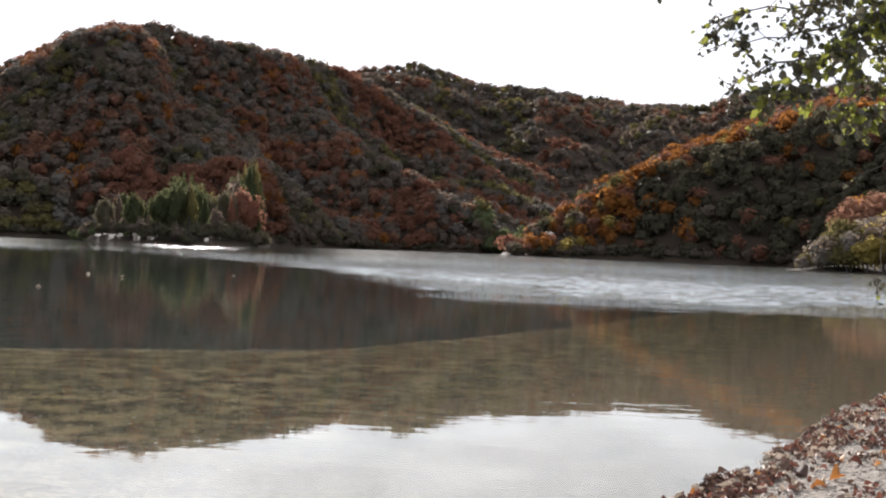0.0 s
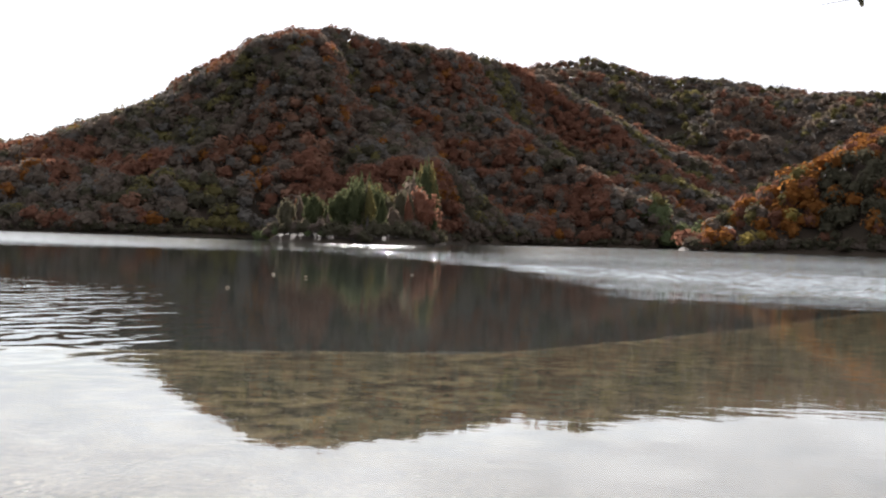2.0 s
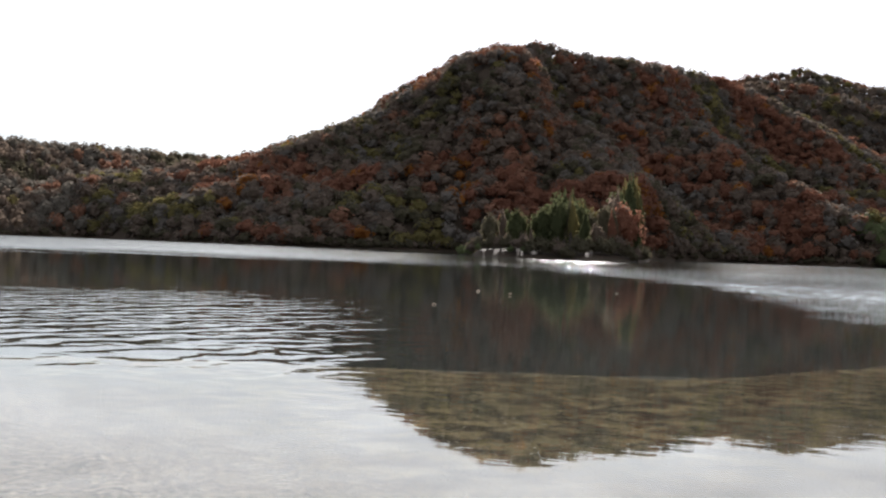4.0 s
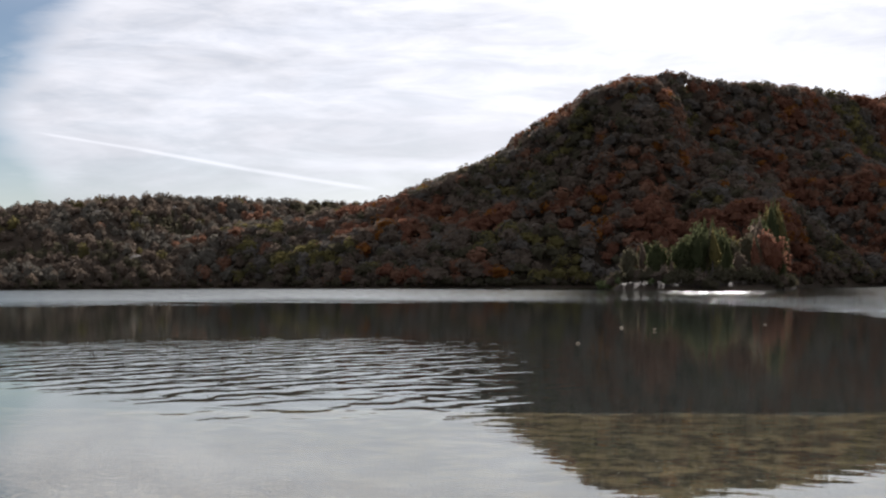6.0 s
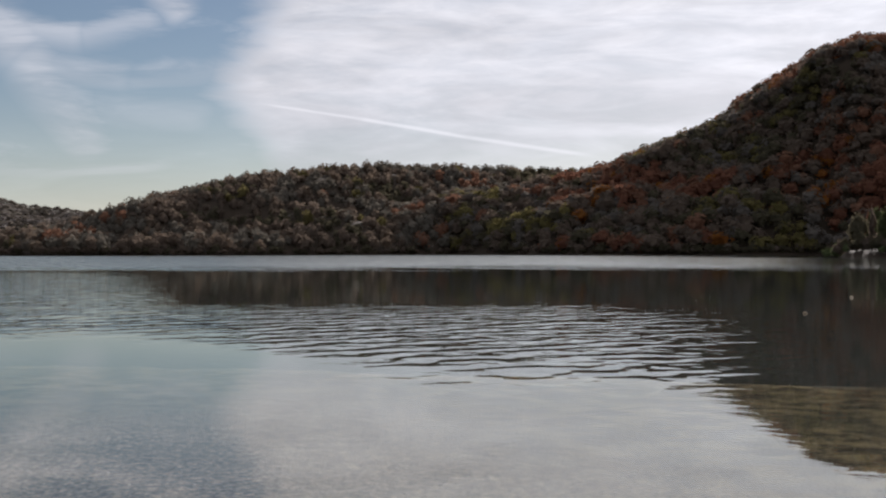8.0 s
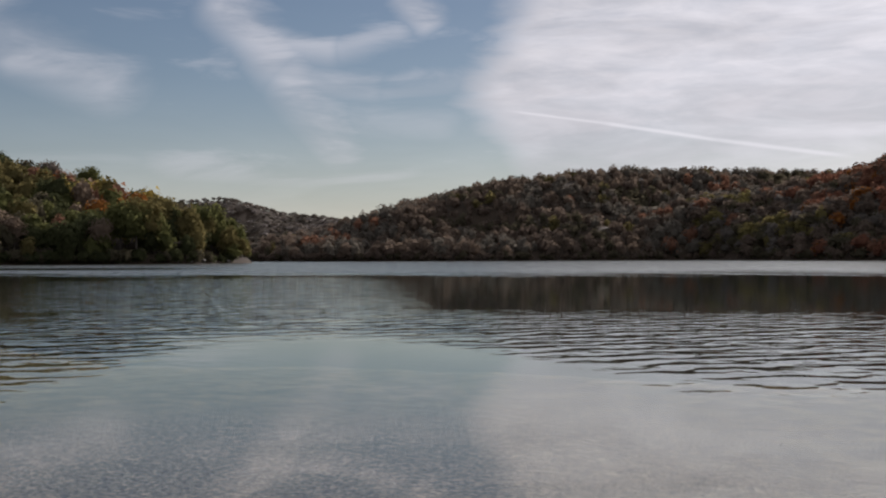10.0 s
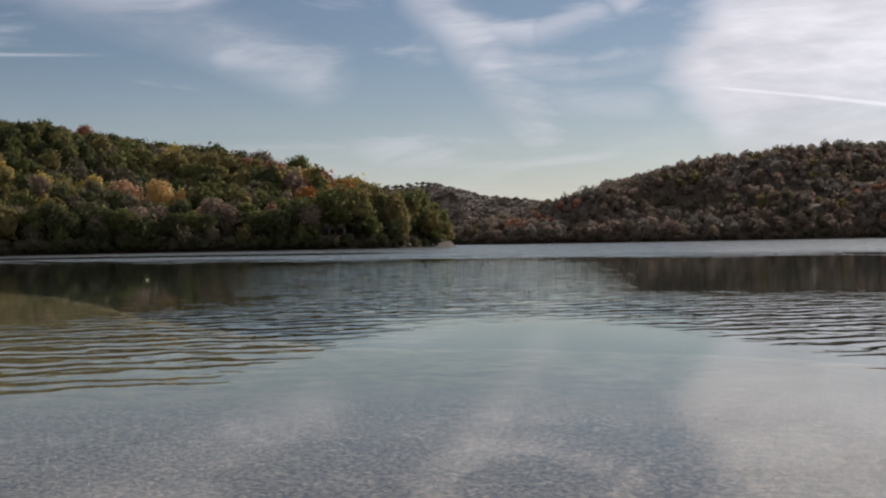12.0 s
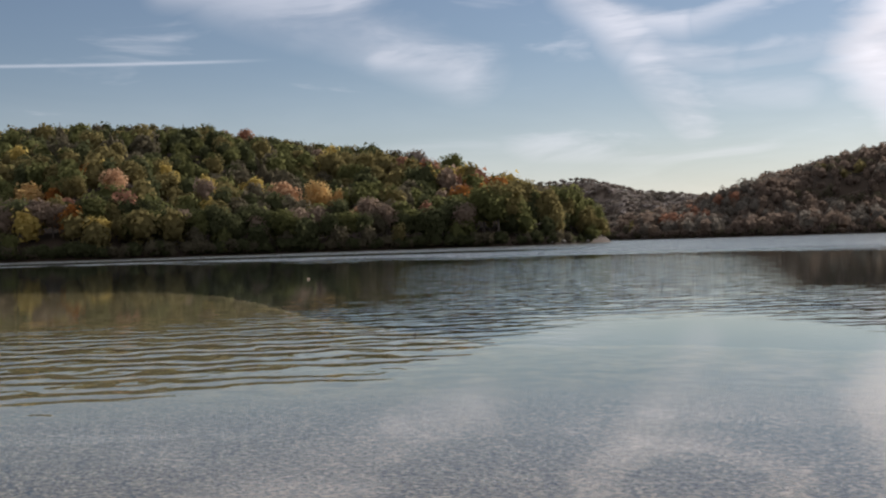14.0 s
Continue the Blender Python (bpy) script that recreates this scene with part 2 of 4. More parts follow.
def water_material():
    """Clear lake water: a calm mirror near the shore, a train of low swells beyond it, and a wind-ruffled sheet far out."""
    mat, g = material("water")
    where = g.node("ShaderNodeNewGeometry").outputs["Position"]
    xyz = g.node("ShaderNodeSeparateXYZ", {0: where})
    x, y = xyz.outputs[0], xyz.outputs[1]
    far = g.m("SQRT", g.m("ADD", g.m("MULTIPLY", x, x), g.m("MULTIPLY", y, y)))
    turn = g.m("DEGREES", g.m("ARCTAN2", g.m("MULTIPLY", x, -1.0), y))
    drift = g.noise(g.mapped(where, (0.02, 0.02, 1)), 1.0, 3.0, 0.6)
    patchy = g.m("MULTIPLY", g.m("SUBTRACT", drift, 0.5), 60.0)
    # where the wind touches the water: nearer on one side of the bay
    start = g.m("ADD", g.m("ADD", 38.0, g.step(turn, -2.0, 17.0, 0.0, 76.0)), g.step(turn, 62.0, 84.0, 0.0, 50.0))
    reach = g.m("SUBTRACT", g.m("ADD", far, g.m("MULTIPLY", patchy, 0.35)), start)
    bands = g.noise(g.mapped(where, (0.035, 0.16, 1), (0, 0, -0.1)), 1.0, 4.0, 0.6)
    flecks = g.noise(g.mapped(where, (0.7, 1.6, 1), (0, 0, 0.2)), 0.9, 4.0, 0.7)
    wind = g.step(g.m("ADD", reach, g.m("ADD", g.m("MULTIPLY", g.m("SUBTRACT", bands, 0.5), g.m("MULTIPLY", far, 1.1)), g.m("MULTIPLY", g.m("SUBTRACT", flecks, 0.5), 26.0))), -6.0, 18.0)
    lull = g.m("ABSOLUTE", g.m("SUBTRACT", far, g.m("ADD", 140.0, g.m("MULTIPLY", turn, 0.8))))
    wind = g.m("MULTIPLY", wind, g.m("SUBTRACT", 1.0, g.m("MULTIPLY", g.step(lull, 20.0, 9.0), g.step(turn, 54.0, 62.0, 0.0, 0.9))))
    small = g.noise(g.mapped(where, (1.0, 2.2, 1), (0, 0, 0.5)), 1.5, 3.0, 0.5)
    chop = g.noise(g.mapped(where, (1.0, 1.7, 1), (0, 0, 0.3)), 1.5, 5.0, 0.65)
    # swells, coming in across the bay towards the beach
    lead = g.m("ADD", g.m("MULTIPLY", x, -0.927), g.m("MULTIPLY", y, 0.375))
    side = g.m("ADD", g.m("MULTIPLY", x, 0.375), g.m("MULTIPLY", y, 0.927))
    crests = g.node("ShaderNodeCombineXYZ", {0: g.m("MULTIPLY", lead, 0.8), 1: g.m("MULTIPLY", side, 0.42), 2: 0.0}).outputs[0]
    swell = g.m("SUBTRACT", g.noise(crests, 1.0, 1.5, 0.45, distortion=0.3), 0.5)
    train = g.m("SINE", g.m("ADD", g.m("MULTIPLY", lead, 6.0), g.m("MULTIPLY", g.noise(g.mapped(where, (0.8, 0.8, 1)), 1.0, 2.0, 0.5), 13.0)))
    swell = g.m("ADD", g.m("MULTIPLY", swell, 0.016), g.m("MULTIPLY", train, 0.0092))
    gap = g.step(g.m("ABSOLUTE", g.m("SUBTRACT", turn, 52.0)), 19.0, 0.0, 0.0, 11.0)
    zone = g.m("MULTIPLY", g.step(g.m("SUBTRACT", g.m("ADD", far, g.m("MULTIPLY", patchy, 0.05)), gap), 12.0, 21.0), g.m("MAXIMUM", g.step(far, 43.0, 26.0), g.m("MULTIPLY", g.m("MULTIPLY", g.step(turn, 45.0, 54.0), g.step(turn, 70.0, 60.0)), g.step(far, 120.0, 70.0))))
    zone = g.m("MULTIPLY", zone, g.step(turn, 17.0, 27.0))
    zone = g.m("MULTIPLY", zone, g.m("SUBTRACT", 1.0, g.m("MULTIPLY", g.step(turn, 62.0, 78.0), g.step(far, 20.0, 34.0))))
    gusts = g.step(g.noise(g.mapped(where, (0.3, 0.42, 1)), 1.0, 3.0, 0.55), 0.36, 0.58, 0.45, 1.15)
    calm = g.m("MULTIPLY", small, g.step(far, 9.0, 15.0, 0.0008, 0.0024))
    paws = g.m("MULTIPLY", g.step(g.noise(g.mapped(where, (0.35, 0.6, 1)), 1.0, 2.0, 0.5), 0.47, 0.62), g.step(far, 18.0, 13.0))
    calm = g.m("ADD", calm, g.m("MULTIPLY", paws, g.m("MULTIPLY", g.noise(where, 3.6, 2.0, 0.5), 0.0009)))
    tall = g.m("ADD", calm, g.m("MULTIPLY", g.m("MULTIPLY", zone, gusts), swell))
    tall = g.m("ADD", tall, g.m("MULTIPLY", wind, g.m("ADD", g.m("MULTIPLY", chop, g.step(far, 75.0, 220.0, 0.06, 0.014)), g.m("MULTIPLY", g.noise(g.mapped(where, (1.0, 1.5, 1), (0, 0, 0.35)), 0.6, 2.0, 0.5), 0.026))))
    # livelier water under the sun, off the wooded point
    spark = g.noise(g.node("ShaderNodeCombineXYZ", {0: g.m("MULTIPLY", turn, 9.0), 1: g.m("MULTIPLY", far, 0.06), 2: 0.0}).outputs[0], 1.0, 3.0, 0.6)
    lively = g.m("MULTIPLY", g.step(g.m("ABSOLUTE", g.m("SUBTRACT", turn, SUN_BEARING)), 3.6, 1.0), g.step(far, 150.0, 185.0))
    lively = g.m("MULTIPLY", lively, g.step(spark, 0.55, 0.64))
    tall = g.m("ADD", tall, g.m("MULTIPLY", lively, g.m("MULTIPLY", g.noise(where, 1.1, 3.0, 0.6), 0.16)))
    bump = g.node("ShaderNodeBump", {"Height": tall, "Strength": 1.0, "Distance": 1.0})
    rough = g.m("MULTIPLY", wind, g.m("MULTIPLY", g.m("ADD", g.step(flecks, 0.35, 0.68, 0.10, 0.2), g.step(turn, 18.0, 32.0, 0.0, 0.14)), g.step(far, 55.0, 130.0, 0.16, 1.0)))
    rough = g.m("MULTIPLY", rough, g.step(g.m("ABSOLUTE", g.m("SUBTRACT", turn, SUN_BEARING)), 4.0, 9.0, 0.2, 1.0))
    rough = g.m("MAXIMUM", rough, g.m("MULTIPLY", lively, 0.24))
    glass = g.node("ShaderNodeBsdfGlass", {"Color": (0.97, 1.0, 0.98, 1.0), "Roughness": rough, "IOR": 1.333, "Normal": bump})
    g.node("ShaderNodeOutputMaterial", {"Surface": glass})
    return mat


BARK, GROUND, WATER = bark_material(), ground_material(), water_material()


# ---- the lie of the land ----
def table(rows):
    rows = sorted(rows)
    cols = np.array(rows).T
    return lambda b: [np.interp(b, cols[0], c) for c in cols[1:]]


# crests: bearing, angle up to the tree tops, distance; toes: bearing, distance of the waterline
HILLS = {
    "mountain": dict(trees=7.6, steep=table([(-4.2, 1.0), (0, 0.85), (2.9, 0.75), (9.4, 0.65), (12.2, 0.65), (13.4, 1.0), (14.5, 1.45), (16.8, 1.45), (17.6, 1.5), (22.7, 1.5), (35.6, 1.5)]),
                     spurs=(((13.2, 556, 60), (12.2, 535, 51), (11.4, 510, 40), (10.3, 475, 30), (9.3, 448, 24), (8.8, 424, 13), (8.6, 408, 3)),
                            ((9.2, 640, 91), (7.7, 612, 67), (6.4, 592, 57), (5.1, 572, 45), (3.5, 552, 35), (2, 535, 25), (0.2, 520, 19), (-1.2, 505, 9), (-1.6, 490, 2)),
                            ((19.4, 600, 71), (20.4, 560, 45), (22.5, 530, 28), (24.5, 510, 18), (26.3, 490, 8), (28.3, 470, 1))),
                     crest=table([(-8.4, 2.16, 792), (-5.2, 3.69, 778), (-1.4, 5.08, 771), (2.2, 6.9, 758), (5.2, 8.17, 722), (7.5, 8.66, 665), (9.1, 8.87, 637), (11.5, 9.15, 615), (12.8, 9.32, 606), (13.3, 9.72, 602), (15.5, 9.66, 604), (16.3, 9.42, 615), (17.3, 9.2, 631), (18.1, 8.76, 632), (19.0, 8.18, 633), (20.0, 7.46, 633), (21, 6.64, 633), (22, 5.93, 632), (23.3, 5.45, 628), (24.6, 4.97, 624), (25.9, 4.5, 612), (27.4, 3.95, 604), (31.9, 3.0, 580), (35.6, 2.7, 582)]),
                     toe=table([(-8.4, 640), (-4.2, 570), (-1.4, 492), (2.9, 485), (5.5, 470), (7.5, 435), (9.0, 404), (10.2, 410), (12.5, 425), (17.8, 425), (21.2, 422),
                                (27, 441), (31.9, 490), (35.6, 560)])),
    "back_ridge": dict(trees=7.2, steep=table([(-42.6, 1.2), (10.2, 1.2)]),
                       spurs=(((1.5, 1060, 134), (-2.1, 913, 68), (-4.2, 808, 28)), ((-4.2, 1088, 127), (-6.7, 936, 81), (-7.7, 846, 56)), ((-12.8, 1081, 119), (-10.6, 958, 89))),
                       crest=table([(-42.6, 3.74, 1025), (-25.1, 7.2, 1025), (-18.1, 8.0, 1047), (-14.2, 7.74, 1080), (-13.2, 7.45, 1090), (-12, 7.13, 1096), (-8.9, 7.0, 1103), (-7.5, 7.2, 1095), (-5.4, 7.55, 1097), (-3.9, 7.65, 1099), (-2.7, 7.7, 1098), (-1.5, 7.75, 1095), (-0.9, 7.95, 1090), (0.3, 8.35, 1080), (1.6, 8.65, 1066), (2.8, 8.5, 1060), (4.1, 8.3, 1054), (5.4, 8.0, 1048), (10.1, 7.4, 1053)]),
                       toe=table([(-42.6, 644), (-7, 644), (0, 728), (10.2, 784)])),
    "orange_hill": dict(trees=8.0, steep=table([(-21.6, 2.0), (-16.6, 3.4), (-8.4, 3.0), (-6.7, 1.3), (-2.8, 1.1)]),
                        crest=table([(-53.1, 3.74, 316), (-42.6, 6.72, 365), (-23, 7.6, 477), (-18.1, 7.62, 473), (-16.2, 7.24, 464), (-14.5, 6.72, 458), (-12.7, 6.06, 450), (-10.7, 5.38, 443), (-8.7, 4.3, 434), (-7.2, 3.58, 421), (-5.9, 2.75, 412), (-4.6, 1.91, 404), (-3.9, 1.2, 400), (-2.9, 0.6, 398)]),
                        toe=table([(-53.1, 126), (-32.1, 168), (-23, 315), (-15.8, 361), (-7.7, 367), (-3.8, 375), (-2.9, 392)])),
    "left_range": dict(trees=4.8, crest=table([(24.1, 3.14, 806), (27.5, 3.87, 761), (31.2, 3.95, 704), (34, 4.06, 678), (37, 4.12, 651), (38.8, 4.1, 640), (40.6, 3.95, 628), (42.7, 3.7, 615), (44.6, 3.48, 600), (46.8, 2.95, 588), (48.6, 2.42, 578), (49.9, 2.0, 572), (52.1, 1.25, 550), (54.9, 0.84, 540), (56, 0.42, 545)]),
                       toe=table([(24.1, 672), (31.9, 539), (39.2, 497), (46.3, 476), (52, 483), (54.9, 518), (56, 543)])),
    "far_hill": dict(trees=5.4, crest=table([(47, 1.52, 1613), (51.1, 1.9, 1613), (53.3, 2.17, 1600), (54.5, 2.45, 1580), (55.8, 2.83, 1560), (57, 2.78, 1557), (58.4, 2.66, 1557), (61.5, 2.27, 1557), (67.8, 1.8, 1557)]),
                     toe=table([(47, 1344), (67.8, 1344)])),
    "near_hill": dict(trees=9.4, crest=table([(54.9, 1.82, 367), (56.6, 2.2, 371), (57.5, 2.6, 375), (58.4, 2.72, 380), (60.4, 2.92, 391), (61.3, 3.3, 415), (62.1, 3.65, 432), (63.8, 4.0, 446), (65.8, 4.34, 456), (67.9, 4.72, 472), (70, 4.9, 480), (71.8, 5.32, 487), (74.2, 5.62, 496), (77.2, 5.75, 507), (79.9, 5.6, 518), (82.5, 5.5, 519), (89.4, 4.83, 532), (106.9, 4.46, 353)]),
                      toe=table([(54.9, 358), (57.1, 336), (60.8, 316), (67.8, 302), (75, 294), (82.4, 301), (89.4, 308), (99.9, 168), (106.9, 84)])),
}
SPANS = {"mountain": (-8.4, 35.6), "back_ridge": (-42.6, 6.5), "orange_hill": (-53.1, -2.9), "left_range": (24.1, 56.0), "far_hill": (47.0, 67.8), "near_hill": (55.7, 106.9)}
SHELF = table([(-40, 76), (-17, 41), (-11, 31), (-5.8, 23.4), (-0.6, 19.7), (4, 17.4), (9.9, 16.6), (20, 16.3), (43, 18.0), (62, 20.5), (66.3, 25), (69.8, 30), (73.4, 44), (77, 52), (82.7, 57), (113, 57)])


def waves(x, y, seed, scale, octaves=4):
    """Smooth uneven relief, about -1 to 1, out of rotated sine waves."""
    rng = np.random.RandomState(seed)
    total, size = np.zeros_like(x), 0.0
    for o in range(octaves):
        for _ in range(3):
            a, p = rng.uniform(0, 2 * np.pi), rng.uniform(0, 2 * np.pi)
            k = 2 ** o / scale * rng.uniform(0.7, 1.4)
            warp = np.sin((x * np.sin(a) - y * np.cos(a)) * k * 0.8 + p * 3)
            total += 0.5 ** o * np.sin((x * np.cos(a) + y * np.sin(a)) * k * 2 * np.pi + p + 1.2 * warp)
        size += 0.5 ** o * 1.7
    return total / size


def spur(x, y, line):
    """Height of a rounded rib of ground that runs down a line of places."""
    best = np.full(x.shape, -99.0)
    for (b0, r0, z0), (b1, r1, z1) in zip(line, line[1:]):
        p, q = polar(b0, r0), polar(b1, r1)
        dx, dy = q.x - p.x, q.y - p.y
        t = np.clip(((x - p.x) * dx + (y - p.y) * dy) / (dx * dx + dy * dy), 0, 1)
        d = np.hypot(x - p.x - t * dx, y - p.y - t * dy)
        best = np.maximum(best, z0 + (z1 - z0) * t - 0.85 * (np.sqrt(d * d + 144) - 12))
    return best + 2.5 * waves(x, y, 13, 45.0, 2)


def hill_height(name, b, r, x, y):
    h = HILLS[name]
    spurs = h.get("spurs", ())
    steep = h["steep"](b)[0] if "steep" in h else 1.3
    up, dist = h["crest"](b)
    (toe,) = h["toe"](b)
    top = np.maximum(dist * np.tan(np.radians(up)) + EYE_LEVEL - h["trees"], 0.8)
    toe = toe + 5 * waves(x, y, 7, 60.0, 3)
    u = (r - toe) / np.maximum(dist - toe, 8.0)
    hollow = np.clip((1 - steep) / 0.4, 0, 1)
    top = top + 2.6 * hollow
    dip = np.clip(u, 0, 1) ** 1.9
    dip = dip * dip * (3 - 2 * dip)
    rise = np.where(u < 1, (1 - hollow) * (1 - (1 - np.clip(u, 0, 1)) ** np.maximum(steep, 1.0)) + hollow * dip, 1 - 0.5 * np.clip(u - 1, 0, 1.2))
    z = top * rise
    # gullies and spurs running down the slope
    body = np.clip(u, 0, 1) * np.clip(1 - u, 0, 1) * 4
    z = z + body * np.minimum(top * 0.15, 18) * waves(x, y, 11, 120.0, 3)
    z = z + body * np.minimum(top * 0.08, 6.5) * waves(x, y, 31, 58.0, 2)
    for sp in spurs:
        z = np.maximum(z, np.where(u > 0, np.minimum(spur(x, y, sp), (r - toe) * 0.9), z))
    # no shoulder of the slope hides the crest
    z = np.where(u < 1, np.minimum(z, np.maximum(r * np.tan(np.radians(up)) + EYE_LEVEL - h["trees"] + 2.6 * hollow - 2.5 * (1 - np.clip(u, 0, 1)), 1.0)), z)
    z = np.where(u < 0, np.maximum((r - toe) * 0.35, -8.0), z + 0.5)
    lo, hi = SPANS[name]
    outside = np.maximum(np.maximum(lo - b, b - hi), 0) * r * 0.0175
    return np.maximum(z - 0.8 * outside, -8.0)


def shore_distance(x, y):
    """How far a place lies out in the water from the near beach (negative on land)."""
    s = -0.878 * x + 0.479 * y - 2.10
    return s + 0.07 * waves(x, y, 3, 3.0, 3)


def land(x, y):
    """Height of the ground at places in metres, and which hill it belongs to."""
    b, r = np.degrees(np.arctan2(-x, y)), np.hypot(x, y)
    s = shore_distance(x, y)
    (edge,) = SHELF(b)
    edge = edge + 0.5 * waves(x, y, 5, 6.0, 3)
    bed = np.maximum(-0.075 * np.clip(s, 0, 40) ** 0.9, -0.62) - np.clip((r - edge) * 1.1, 0, 7)
    beach = 0.10 * np.clip(-s, 0, 9) + 0.10 * np.clip(-s - 9, 0, 60)
    z = np.where(s > 0, bed, beach) + 0.012 * waves(x, y, 9, 2.5, 3)
    which = np.full(x.shape, -1)
    for i, name in enumerate(HILLS):
        h = hill_height(name, b, r, x, y)
        which = np.where((h > z) & (h > 0), i, which)
        z = np.maximum(z, h)
    # wooded point of the near bank, and the long low point below the mountain
    p = polar(-19.7, 238)
    z = np.maximum(z, 2.0 - 0.12 * np.hypot(x - p.x, y - p.y))
    p, q = polar(12.5, 284), polar(11.2, 440)
    t = np.clip(((x - p.x) * (q.x - p.x) + (y - p.y) * (q.y - p.y)) / (q - p).length_squared, 0, 1)
    d = np.hypot(x - p.x - t * (q.x - p.x), y - p.y - t * (q.y - p.y))
    z = np.maximum(z, 1.6 + 2.0 * t - 0.5 * np.maximum(d - 16 + 2.5 * waves(x, y, 17, 25.0, 2), 0))
    return z, which


def sheet_mesh(name, verts, polys, mats, mat_index=None, smooth=True):
    """A mesh out of vertex and polygon arrays (a list of arrays, each of one polygon size)."""
    me = bpy.data.meshes.new(name)
    me.vertices.add(len(verts))
    me.vertices.foreach_set("co", np.asarray(verts, np.float32).ravel())
    loops = np.concatenate([p.ravel() for p in polys]).astype(np.int32)
    sizes = np.concatenate([np.full(len(p), p.shape[1]) for p in polys]).astype(np.int32)
    me.loops.add(len(loops))
    me.loops.foreach_set("vertex_index", loops)
    me.polygons.add(len(sizes))
    me.polygons.foreach_set("loop_start", np.concatenate([[0], np.cumsum(sizes)[:-1]]).astype(np.int32))
    for m in mats:
        me.materials.append(m)
    if mat_index is not None:
        me.polygons.foreach_set("material_index", np.concatenate(mat_index).astype(np.int32))
    me.polygons.foreach_set("use_smooth", np.full(len(sizes), smooth))
    me.update(calc_edges=True)
    me.validate()
    return me


def build_ground():
    bs = np.concatenate([np.arange(-180, -30, 3.0), np.arange(-30, 92, 0.46), np.arange(92, 180, 3.0)])
    rs = np.concatenate([np.geomspace(0.4, 40, 150), np.geomspace(41.5, 1750, 200), np.geomspace(1850, 4500, 8)])
    B, R = np.meshgrid(np.radians(bs), rs)
    x, y = -R * np.sin(B), R * np.cos(B)
    z, _ = land(x, y)
    z = np.where(R > 1750, np.maximum(z, 10), z)
    verts = np.stack([x, y, z], -1).reshape(-1, 3)
    centre = len(verts)
    verts = np.vstack([verts, [[0, 0, land(np.zeros(1), np.zeros(1))[0][0]]]])
    nb, nr = len(bs), len(rs)
    i, j = np.meshgrid(np.arange(nr - 1), np.arange(nb), indexing="ij")
    k = (j + 1) % nb
    quads = np.stack([i * nb + j, i * nb + k, (i + 1) * nb + k, (i + 1) * nb + j], -1).reshape(-1, 4)[:, ::-1]
    j = np.arange(nb)
    fan = np.stack([np.full(nb, centre), j, (j + 1) % nb], -1)[:, ::-1]
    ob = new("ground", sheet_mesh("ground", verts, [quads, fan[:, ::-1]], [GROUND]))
    tagged(ob, "gravel shore, pale lake bed and wooded hills of brown soil", "ground", kind="structure")


def chop_height(x, y):
    """Short steep wind waves."""
    rng = np.random.RandomState(19)
    z = np.zeros_like(x)
    for lam in np.geomspace(0.32, 2.0, 26):
        a, p = 0.15 + rng.normal() * 0.95, rng.uniform(0, 6.28)
        bend = 1.2 * np.sin((x * np.cos(a) - y * np.sin(a)) * 1.3 / lam + p * 2)
        z += 0.0115 * lam * np.sin((x * np.sin(a) + y * np.cos(a)) * 2 * np.pi / lam + p + bend)
    return z


def build_water():
    bs = np.concatenate([np.arange(-180, -26, 4.0), np.arange(-26, 13, 0.13), np.arange(13, 180, 4.0)])
    rs = np.concatenate([[0.5, 2, 5, 9, 14, 18], np.geomspace(29, 120, 400), np.geomspace(140, 1730, 14)])
    B, R = np.meshgrid(bs, rs)
    x, y = -R * np.sin(np.radians(B)), R * np.cos(np.radians(B))
    t = np.clip((B + 2) / 19, 0, 1)
    start = 37 + 76 * t * t * (3 - 2 * t)
    gust = waves(x, y, 23, 22.0, 3)
    near = np.clip((R - start + 9 * gust - 3) / 9, 0, 1) * np.clip((96 - R) / 40, 0, 1) * np.clip((12.5 - B) / 3, 0, 1) * np.clip((B + 26) / 2, 0, 1)
    z = near * (0.7 + 0.4 * waves(x, y, 29, 14.0, 3)) * chop_height(x, y)
    verts = np.vstack([np.stack([x, y, z], -1).reshape(-1, 3), [[0, 0, 0]]])
    nb, nr = len(bs), len(rs)
    i, j = np.meshgrid(np.arange(nr - 1), np.arange(nb), indexing="ij")
    k = (j + 1) % nb
    quads = np.stack([i * nb + j, (i + 1) * nb + j, (i + 1) * nb + k, i * nb + k], -1).reshape(-1, 4)
    j = np.arange(nb)
    fan = np.stack([np.full(nb, len(verts) - 1), j, (j + 1) % nb], -1)
    ob = new("water", sheet_mesh("water", verts, [quads, fan], [WATER]))
    ob.visible_shadow = False
    tagged(ob, "clear calm lake water reflecting hills and sky", "lake", kind="structure")


build_ground()
build_water()


# ---- trees ----
def ico(level):
    bm = bmesh.new()
    bmesh.ops.create_icosphere(bm, subdivisions=level, radius=1.0)
    v = np.array([p.co[:] for p in bm.verts])
    f = np.array([[p.index for p in q.verts] for q in bm.faces])
    bm.free()
    return v, f


